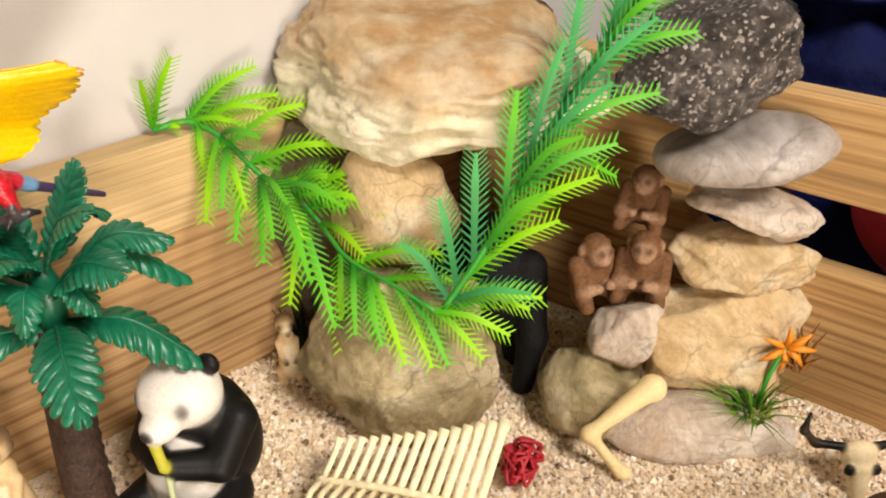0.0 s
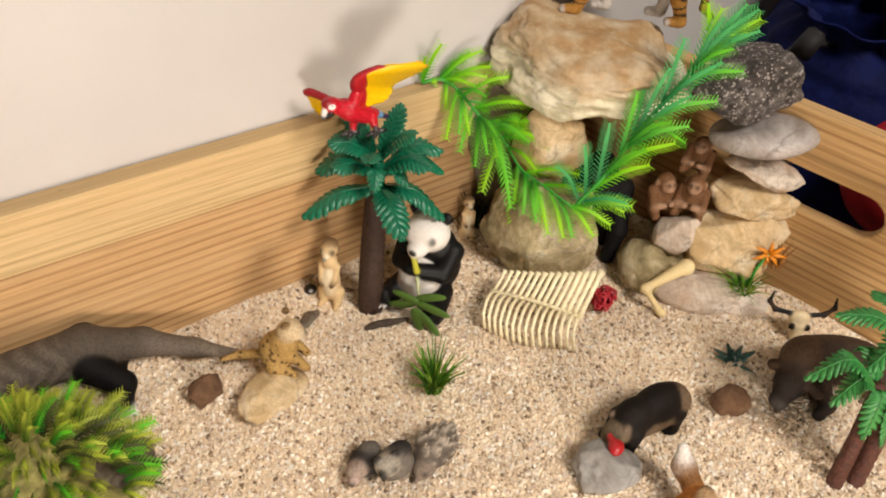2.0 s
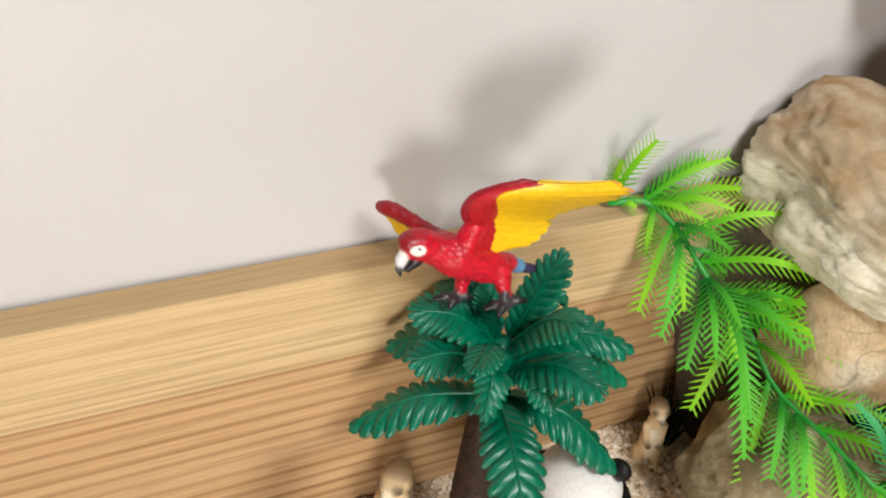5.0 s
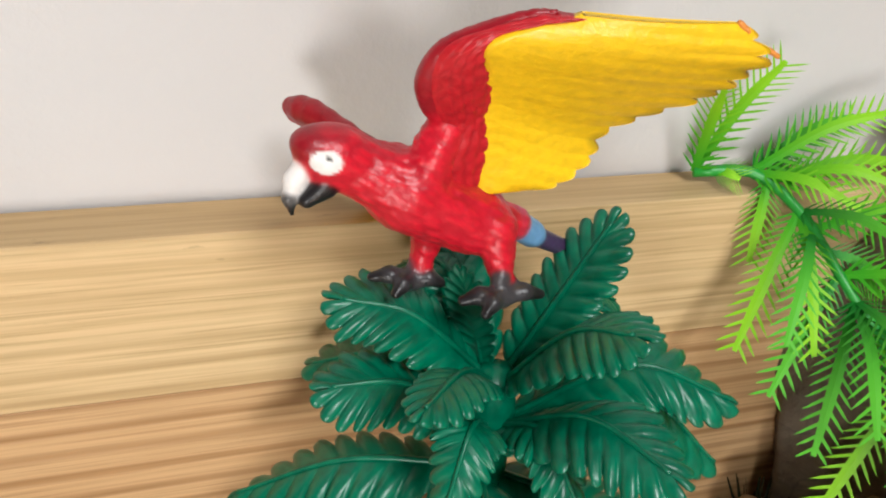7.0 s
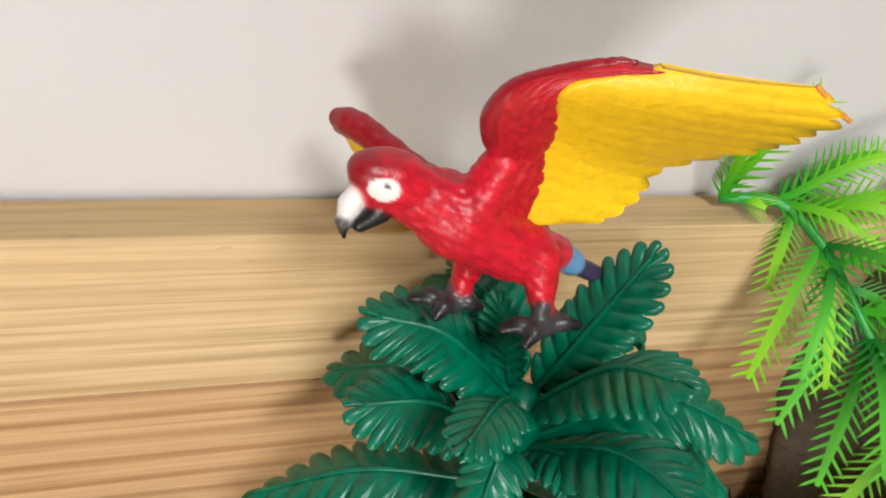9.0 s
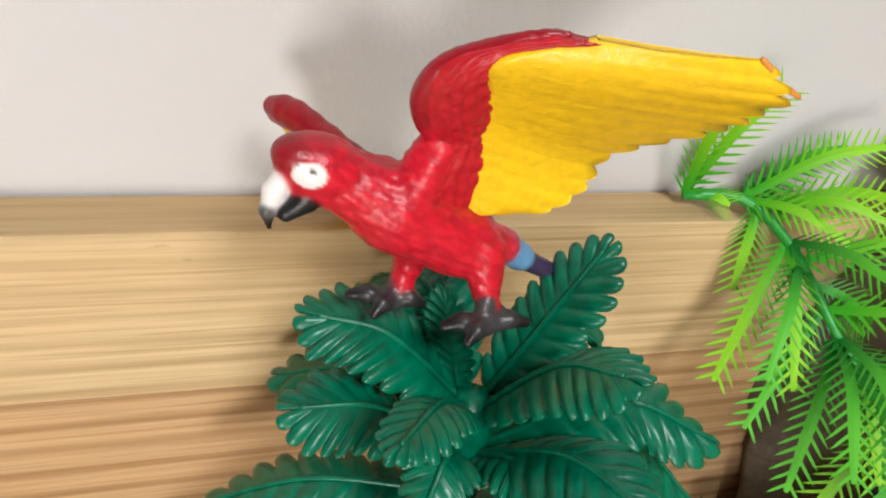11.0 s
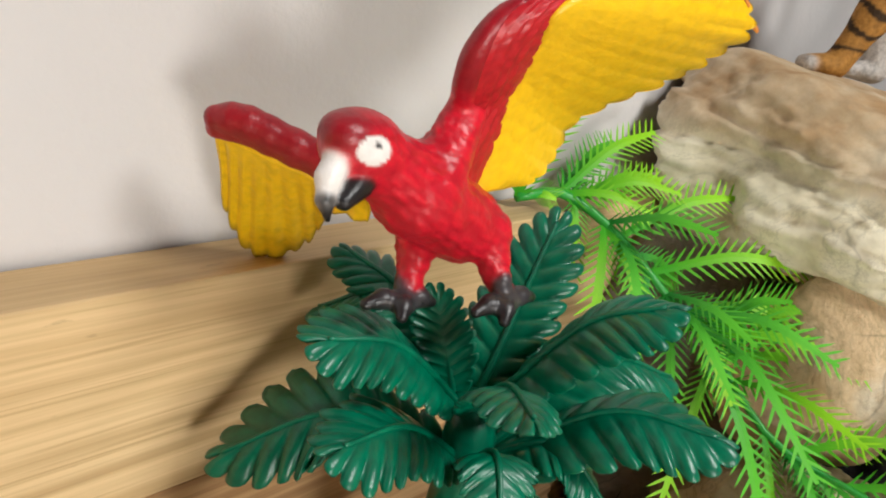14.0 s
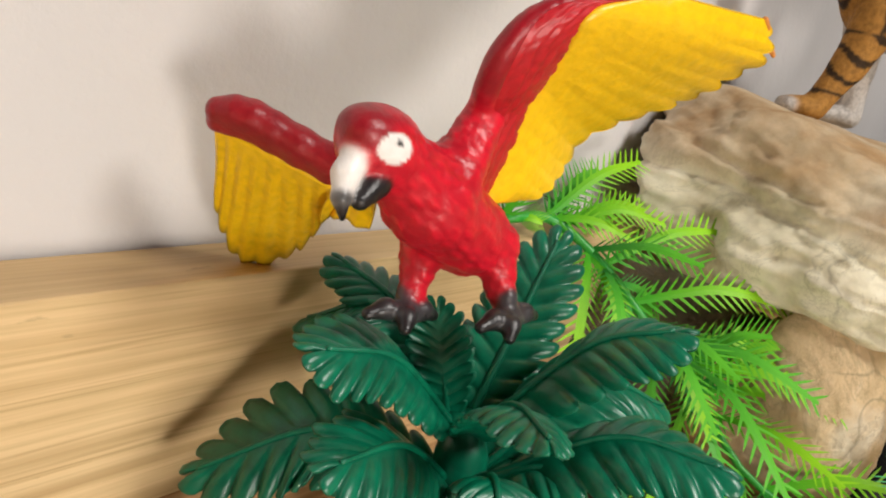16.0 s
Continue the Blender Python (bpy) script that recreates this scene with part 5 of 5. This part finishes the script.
def gorilla():
    p = [egg((0, 0, 0.046), (0.020, 0.017, 0.024), COAL), egg((0, -0.004, 0.070), (0.011, 0.011, 0.011), COAL), egg((0, -0.013, 0.067), (0.006, 0.004, 0.005), (0.05, 0.045, 0.045))]
    p += both(lambda s: [rod((s * 0.017, -0.004, 0.056), (s * 0.020, -0.012, 0.026), 0.0078, 0.0062, COAL), rod((s * 0.020, -0.012, 0.026), (s * 0.017, -0.016, 0.003), 0.0060, 0.0050, COAL), rod((s * 0.010, 0.006, 0.030), (s * 0.013, 0.003, 0.004), 0.0085, 0.0058, COAL)])
    return figure("toy_gorilla", p, (0.3370, 0.2420, 0.0), -50, "black toy gorilla standing under the stone arch", 0.0012, 0.0014)


gorilla()


def ape(place, turn, size, label):
    b, f = (0.17, 0.080, 0.036), (0.40, 0.24, 0.15)
    p = [egg((0, 0, 0.016), (0.0125, 0.011, 0.016), b), egg((0, -0.003, 0.034), (0.0085, 0.0082, 0.0085), b), egg((0, -0.0090, 0.0325), (0.0062, 0.0040, 0.0062), f), egg((0, -0.0122, 0.0300), (0.0036, 0.0026, 0.0028), f)]
    p += both(lambda s: [egg((s * 0.0026, -0.0118, 0.0352), (0.0011, 0.0010, 0.0010), COAL), egg((s * 0.0085, -0.002, 0.034), (0.0018, 0.0024, 0.0028), f), rod((s * 0.011, -0.001, 0.025), (s * 0.0125, -0.011, 0.012), 0.0048, 0.0036, b), rod((s * 0.0125, -0.011, 0.012), (s * 0.004, -0.0145, 0.014), 0.0034, 0.0028, f), rod((s * 0.008, -0.004, 0.007), (s * 0.0115, -0.015, 0.004), 0.0062, 0.0042, b)])
    return figure("toy_ape", p, place, turn, label, 0.0009, 0.0011, size=size)


ape((0.3690, 0.1880, 0.0520), -62, 0.70, "brown toy ape sitting beside the stone stack")
ape((0.3545, 0.2030, 0.0500), -15, 0.70, "brown toy ape leaning against another")
ape((0.3765, 0.1960, 0.0780), -70, 0.62, "small brown toy ape high by the stone stack")



def tiger():
    o, w = (0.42, 0.205, 0.045), (0.62, 0.58, 0.54)
    p = [egg((0.004, 0, 0.040), (0.031, 0.0120, 0.0135), o), egg((-0.020, 0, 0.041), (0.016, 0.0115, 0.0135), o), egg((0.030, 0, 0.040), (0.015, 0.0110, 0.0140), o), egg((0, -0.001, 0.032), (0.026, 0.0085, 0.0065), w), rod((-0.030, 0, 0.046), (-0.042, 0, 0.051), 0.0098, 0.0088, o), egg((-0.047, 0, 0.052), (0.0100, 0.0095, 0.0092), o),
         egg((-0.0555, 0, 0.0485), (0.0055, 0.0056, 0.0046), w), egg((-0.0605, 0, 0.0505), (0.0014, 0.0022, 0.0014), (0.35, 0.12, 0.10)), egg((-0.046, 0, 0.0455), (0.0085, 0.0098, 0.0060), w)]
    p += [rod((0.043, 0, 0.045), (0.053, 0.002, 0.034), 0.0036, 0.0031, o), rod((0.053, 0.002, 0.034), (0.055, 0.003, 0.012), 0.0031, 0.0028, o), rod((0.055, 0.003, 0.012), (0.062, 0.003, 0.006), 0.0028, 0.0022, COAL)]
    for x, y, dx in ((-0.026, -0.0078, -0.010), (-0.020, 0.0078, 0.006), (0.032, -0.0078, 0.008), (0.030, 0.0078, -0.004)):
        c = o if y < 0 else w
        p += [rod((x, y, 0.036), (x + dx * 0.4, y, 0.019), 0.0082 if x < 0 else 0.0096, 0.0054, c), rod((x + dx * 0.4, y, 0.019), (x + dx, y, 0.004), 0.0052, 0.0042, c), egg((x + dx - 0.004, y, 0.0030), (0.0066, 0.0050, 0.0034), c)]
        for s in (-1, 0, 1):
            p.append(egg((x + dx - 0.0098, y + s * 0.0028, 0.0026), (0.0020, 0.0015, 0.0020), w))
    p += both(lambda s: [egg((-0.043, s * 0.0072, 0.0605), (0.0022, 0.0028, 0.0030), (0.10, 0.05, 0.02)), egg((-0.0535, s * 0.0046, 0.0545), (0.0014, 0.0013, 0.0013), COAL)])

    def dress(v, g, paint):
        n = np.array([noise.noise(Vector(q) * 90) for q in v.tolist()])
        band = np.sin(v[:, 0] * 760 + n * 4.5 + v[:, 2] * 130)
        up = np.where(v[:, 2] < 0.030, np.sin(v[:, 2] * 900 + n * 4), band)
        lit = (paint[:, 0] > paint[:, 2] * 2.0) & (v[:, 0] > -0.056)
        f = (np.clip((up - 0.42) * 4, 0, 0.92) * lit * (v[:, 2] > 0.008))[:, None]
        return paint * (1 - f) + np.array((0.014, 0.010, 0.008)) * f

    return figure("toy_tiger", p, (0.3614, 0.2711, 0.1590), -46, "orange striped toy tiger standing on the sandstone boulder", 0.0009, 0.0009, dress=dress, blend=0.0005, size=0.87)


tiger()


# ---- bones, plants and small things ----
def rib_cage():
    a, b = Vector((0.2325, 0.2245, 0.0165)), Vector((0.2660, 0.1730, 0.0175))
    thing = holder("toy_rib_cage", (0.247, 0.200, 0.0), "cream plastic toy rib cage lying on the sand", "toy skeleton")
    o = Vector(thing.location)
    c = curve_points([a, a.lerp(b, 0.5) + Vector((0, 0, 0.002)), b], 32)
    part("spine", tube([p - o for p in c], [0.0012 + 0.0005 * (i % 2) for i in range(32)], 8), M_BONE, thing)
    out = Vector((-0.62, -0.36, 0)).normalized()
    for i in range(15):
        u = (i + 0.5) / 15
        p = a.lerp(b, u)
        reach = 0.016 + 0.007 * math.sin(math.pi * min(1, u + 0.15))
        low = [p, p + out * reach * 0.55 + Vector((0, 0, 0.0035)), p + out * reach + Vector((0.001, -0.001, -0.004)), p + out * reach * 0.98 + Vector((0.002, -0.003, -0.015))]
        part("rib", tube([q - o for q in curve_points(low, 9)], [0.0012] * 9, 6), M_BONE, thing)
        rise = 0.010 + 0.017 * u ** 1.6
        high = [p, p - out * 0.006 + Vector((0.002, -0.001, 0.003 + 0.3 * rise)), p - out * 0.010 + Vector((0.003 + 0.010 * u, -0.001 + 0.004 * u, 0.002 + rise * 0.8))]
        part("rib", tube([q - o for q in curve_points(high, 7)], [0.0012 + 0.0006 * u] * 6 + [0.0019 + 0.0008 * u], 6), M_BONE, thing)
    return thing


rib_cage()
tagged(sculpt("toy_leg_bone", [rod((0.3265, 0.1595, 0.003), (0.3228, 0.1715, 0.0150), 0.0021, 0.0020, (0.78, 0.62, 0.33)), egg((0.3226, 0.1722, 0.0155), (0.0036, 0.0034, 0.0030), (0.78, 0.62, 0.33)), rod((0.3235, 0.1722, 0.0160), (0.3480, 0.1640, 0.0295), 0.0024, 0.0048, (0.78, 0.62, 0.33)), egg((0.3492, 0.1625, 0.0285), (0.0044, 0.0038, 0.0050), (0.80, 0.66, 0.38)), egg((0.3270, 0.1580, 0.003), (0.0028, 0.0030, 0.0026), (0.78, 0.62, 0.33))], 0.0008, 0.0010, M_PAINT), "yellow-cream plastic toy leg bone leaning on the flat stone", "toy bone")


def string_tangle():
    rnd = random.Random(17)
    knots = []
    for i in range(70):
        a, z, r = rnd.uniform(0, 6.283), rnd.uniform(-1, 1), rnd.uniform(0.55, 1.0)
        c = math.sqrt(1 - z * z)
        knots.append((0.0115 * r * c * math.cos(a), 0.0085 * r * c * math.sin(a), 0.0082 + 0.0075 * r * z))
    ob = mesh_object("string_tangle", *tube(curve_points(knots, 700), [0.00075] * 700, 6), M_STREAM)
    ob.matrix_world = pose(0.2985, 0.1850, 0.0, 0, 0, 20)
    return tagged(ob, "tangled ball of dark red string beside the rib cage", "string")


string_tangle()
tagged(sculpt("toy_cow_skull", [
    egg((0, -0.002, 0.0175), (0.0066, 0.0044, 0.0058), (0.82, 0.68, 0.44)), rod((0, -0.004, 0.013), (0, -0.010, 0.0005), 0.0048, 0.0022, (0.80, 0.66, 0.42)), rod((-0.006, -0.001, 0.0205), (-0.0155, 0.001, 0.0205), 0.0016, 0.0015, COAL), rod((0.006, -0.001, 0.0205), (0.0155, 0.001, 0.0205), 0.0016, 0.0015, COAL),
    rod((-0.0155, 0.001, 0.0205), (-0.0205, 0.002, 0.0260), 0.0015, 0.0013, (0.05, 0.03, 0.02)), rod((-0.0205, 0.002, 0.0260), (-0.0195, 0.003, 0.0335), 0.0013, 0.0006, COAL), rod((0.0155, 0.001, 0.0205), (0.0205, 0.002, 0.0260), 0.0015, 0.0013, (0.05, 0.03, 0.02)), rod((0.0205, 0.002, 0.0260), (0.0195, 0.003, 0.0335), 0.0013, 0.0006, COAL),
    egg((-0.0050, -0.0070, 0.0145), (0.0018, 0.0014, 0.0022), COAL), egg((0.0050, -0.0070, 0.0145), (0.0018, 0.0014, 0.0022), COAL), egg((0, -0.0125, 0.0020), (0.0018, 0.0012, 0.0016), COAL)], 0.0007, 0.0007, M_PAINT, (0.3860, 0.0985, 0.001), -42, blend=0.0004), "cream toy cow skull with dark horns by the tray's end", "toy skull")


def blades(name, centre, count, height, spread, material, label, width=0.0011, seed=1, category="artificial plant", lean=(0, 0), base=0.3, apart=False):
    """A tuft of plastic grass: curved tapering blades."""
    rnd = random.Random(seed)
    verts, faces = [], []
    for _ in range(count):
        a = rnd.uniform(0, 6.283)
        r = spread * math.sqrt(rnd.random())
        root = Vector((centre[0] + base * r * math.cos(a), centre[1] + base * r * math.sin(a), centre[2] - 0.002))
        h = height * rnd.uniform(0.55, 1.0)
        out = Vector((math.cos(a) * r * rnd.uniform(0.6, 1.3) + lean[0] * h, math.sin(a) * r * rnd.uniform(0.6, 1.3) + lean[1] * h, 0))
        b = rnd.uniform(0, 3.14)
        side = Vector((math.cos(b), math.sin(b), 0)) * width
        k = len(verts)
        for i in range(4):
            u = i / 3
            p = root + out * u ** 1.7 + Vector((0, 0, h * u * (1 - 0.15 * u)))
            w = side * (1 - u * 0.85)
            verts += [p - w, p + w, p + Vector((side.y, -side.x, 0)) * 0.35 * (1 - u)]
        for i in range(3):
            q = k + i * 3
            faces += [(q, q + 1, q + 4, q + 3), (q + 1, q + 2, q + 5, q + 4), (q + 2, q, q + 3, q + 5)]
    if apart:
        thing = holder(name, centre, label, category)
        o = Vector(centre)
        near = [(0, 1, 4, 3), (1, 2, 5, 4), (2, 0, 3, 5), (3, 4, 7, 6), (4, 5, 8, 7), (5, 3, 6, 8), (6, 7, 10, 9), (7, 8, 11, 10), (8, 6, 9, 11)]
        for k in range(0, len(verts), 12):
            part("leaf", ([v - o for v in verts[k:k + 12]], near), material, thing)
        return thing
    return tagged(mesh_object(name, verts, faces, material, False), label, category)


blades("grass_tuft", (0.163, 0.188, 0.001), 150, 0.038, 0.015, M_LEAF, "green plastic grass tuft in the sand", 0.0010, 3)
blades("spiky_plant", (0.336, 0.104, 0.001), 16, 0.012, 0.011, M_TEAL, "small dark teal spiky plastic plant in the sand", 0.0046, 4, apart=True)
blades("grass_tuft", (0.377, 0.1365, 0.018), 90, 0.022, 0.022, M_LEAF, "green plastic grass at the foot of the stack", 0.0008, 6, lean=(-0.3, 0.1))
blades("dark_sprig", (0.2755, 0.2965, 0.0), 40, 0.045, 0.010, M_FERN_BROWN, "dark olive plastic sprig behind the boulder", 0.0014, 8, apart=True)


def flower():
    thing = holder("toy_flower", (0.3865, 0.1330, 0.046), "orange plastic flower beside the stone stack", "artificial flower")
    for i in range(7):
        a = i * 6.283 / 7
        d = Vector((0.7 * math.cos(a), -0.7 * math.cos(a) - 0.2, math.sin(a))).normalized()
        q = d * 0.011
        part("petal", tube([d * 0.001, q * 0.5 + Vector((0, -0.001, 0.0006)), q], [0.0012, 0.0015, 0.0004], 6), M_ORANGE, thing)
    part("stem", tube([(0, 0, 0), (-0.003, 0.002, -0.012), (-0.006, 0.003, -0.028)], [0.001, 0.001, 0.001], 6), M_FERN_DARK_PLAIN, thing)
    return thing


flower()
blades("dry_sprig", (0.3945, 0.1290, 0.036), 22, 0.020, 0.014, plain("dry_orange_leaf", (0.30, 0.12, 0.02), 0.6), "dry brown-orange sprig behind the flower", 0.0014, 12, apart=True)


def small_palm():
    near, far = (0.3205, 0.0236, 0.0675), (0.3400, 0.0215, 0.0850)
    first = [((0.2885, 0.0490, 0.0700), 0.016, 1.0, 0.35), ((0.2973, 0.0347, 0.0560), 0.012, 1.0, 0.35), ((0.3104, 0.0136, 0.0376), 0.012, 1.0, 0.3), ((0.3234, 0.0066, 0.0307), 0.012, 1.0, 0.3), ((0.3420, 0.0050, 0.0560), 0.010, 1.0, 0.3), ((0.3330, 0.0460, 0.0720), 0.010, 1.0, 0.3)]
    second = [((0.3130, 0.0569, 0.0965), 0.008, 1.1, 0.3), ((0.3128, 0.0322, 0.0745), 0.014, 1.1, 0.3), ((0.3450, 0.0560, 0.0990), 0.008, 1.1, 0.3), ((0.3680, 0.0360, 0.0900), 0.012, 1.1, 0.3), ((0.3620, 0.0050, 0.0760), 0.012, 1.1, 0.3), ((0.3420, -0.0100, 0.0700), 0.012, 1.1, 0.3)]
    return palm("toy_palm_tree", (0.310, 0.012, 0.0), ((near, first), (far, second)), M_TRUNK2, M_PALM2, "bright green plastic toy palm with twin reddish trunks",
                [([(0.310, 0.0140, -0.008), (0.3140, 0.0180, 0.035), (0.3205, 0.0236, 0.0685)], 0.0044, 0.0032), ([(0.320, 0.0080, -0.008), (0.3290, 0.0140, 0.045), (0.3400, 0.0215, 0.0860)], 0.0046, 0.0034)], 0.0088, 13, 0.75)


small_palm()
tagged(mesh_object("twig", *tube(curve_points([(0.153, 0.2500, 0.0025), (0.161, 0.2475, 0.0045), (0.171, 0.2445, 0.0040), (0.181, 0.2420, 0.0035)], 14), [0.0012, 0.0016, 0.0022, 0.0026, 0.0024, 0.0022, 0.0026, 0.0028, 0.0024, 0.0022, 0.0018, 0.0016, 0.0014, 0.0008], 8), plain("dark_bark", (0.06, 0.042, 0.03), 0.8, 300, 0.4, 0.8, 0.001)), "dark brown twig lying on the sand", "twig")
# The second, grey egg is a highlight painted onto the black bead.
tagged(sculpt("glass_bead", [egg((0, 0, 0.0035), (0.0042, 0.0040, 0.0036), COAL), egg((-0.0012, -0.0030, 0.0048), (0.0012, 0.0010, 0.0010), (0.5, 0.5, 0.5))], 0.0006, 0.0003, M_BIRD, (0.1405, 0.2985, 0.001), blend=0.0002), "small black bead with a painted glint on the sand", "bead")


M_MOSSY = plain("mossy_stone", (0.27, 0.24, 0.08), 0.9, 160, 0.5, 0.8, 0.003)


def moss_mound():
    """A stone mound overgrown with feathery plastic greenery."""
    thing = holder("moss_mound", (-0.035, 0.225, 0.0), "mossy stone mound with feathery green plastic plants", "artificial plant")
    rnd = random.Random(9)
    for c, r, s in (((-0.050, 0.240, 0.016), (0.036, 0.030, 0.032), 95), ((-0.034, 0.212, 0.010), (0.030, 0.026, 0.022), 97), ((-0.012, 0.236, 0.003), (0.030, 0.022, 0.007), 98)):
        ob = rock("stone", c, r, (0, 0, s * 7), s, M_ROCK_SHADE if s == 98 else M_MOSSY, "", 9, 0.05, "", 3)
        under(ob, thing)
    for i in range(270):
        a, r = rnd.uniform(0, 6.283), rnd.random() ** 0.5
        p = Vector((-0.043 + 0.044 * r * math.cos(a), 0.232 + 0.040 * r * math.sin(a), 0.046 - 0.034 * r * r + rnd.uniform(-0.006, 0.004)))
        d = Vector((math.cos(a) * (0.3 + r), math.sin(a) * (0.3 + r) - 0.2, rnd.uniform(0.1, 0.9))).normalized()
        leaf_part(thing, thing.location, p, p + d * rnd.uniform(0.010, 0.024), (0, 0, 0.003), rnd.choice([M_FERN_DARK, M_MOSS, M_MOSS, M_MOSS, M_FERN_BROWN, M_MOSS]), i, 0.0046, 11)
    return thing


M_MOSS = fern_material("moss_plastic", (0.06, 0.13, 0.012), (0.34, 0.40, 0.04))
moss_mound()


# ---- beside the tray ----
def drawstring_bag():
    thing = holder("drawstring_bag", (0.600, 0.220, -0.032), "navy blue nylon drawstring bag standing on the floor", "bag")
    rings, sides = 40, 72
    verts, faces = [], []
    for i in range(rings):
        u = i / (rings - 1)
        z = 0.172 * u
        r = 0.088 * (0.86 + 0.2 * math.sin(math.pi * min(1, u * 1.2))) if u < 0.78 else 0.088 * (0.93 - 0.32 * math.sin((u - 0.78) / 0.22 * math.pi * 0.5) ** 2 + (0.30 if u > 0.93 else 0) * (u - 0.93) / 0.07)
        for k in range(sides):
            a = 6.283 * k / sides
            fold = 0.004 * math.sin(a * 3 + 4 * u) + 0.006 * noise.noise(Vector((math.cos(a) * 1.6, math.sin(a) * 1.6, u * 3.5))) + (0.005 * math.sin(a * 13) * max(0, (u - 0.7) / 0.3))
            verts.append(((r + fold) * math.cos(a), (r + fold) * math.sin(a), z))
    for i in range(rings - 1):
        for k in range(sides):
            n = (k + 1) % sides
            faces.append((i * sides + k, i * sides + n, (i + 1) * sides + n, (i + 1) * sides + k))
    faces.append(tuple(range(sides))[::-1])
    body = part("body", (verts, faces), M_CLOTH, thing)
    m = body.modifiers.new("cloth", "SOLIDIFY")
    m.thickness = 0.0012
    cord = curve_points([(-0.060, -0.005, 0.152), (-0.086, 0.000, 0.158), (-0.100, 0.010, 0.150), (-0.110, 0.012, 0.132), (-0.122, 0.010, 0.112), (-0.126, 0.012, 0.086), (-0.112, 0.014, 0.060)], 24)
    part("cord", tube(cord, [0.0022] * 24, 8), M_CORD, thing, "black drawstring cord")
    bm = bmesh.new()
    bmesh.ops.create_cone(bm, cap_ends=True, segments=20, radius1=0.0085, radius2=0.0075, depth=0.022, matrix=pose(-0.090, 0.002, 0.158, 12, 24, 0))
    bmesh.ops.bevel(bm, geom=[e for e in bm.edges if e.calc_face_angle(0) > 1], offset=0.002, segments=3, affect="EDGES")
    part("cord_lock", bm, M_CORD, thing, "black plastic cord lock")
    bm = bmesh.new()
    bmesh.ops.create_uvsphere(bm, u_segments=40, v_segments=24, radius=0.050)
    for v in bm.verts:
        v.co = v.co * (1 + 0.02 * noise.noise(v.co * 40)) + Vector((-0.050, -0.092, 0.084))
    part("red_ball", bm, M_REDBALL, thing, "dark red soft round ball")
    return thing


drawstring_bag()
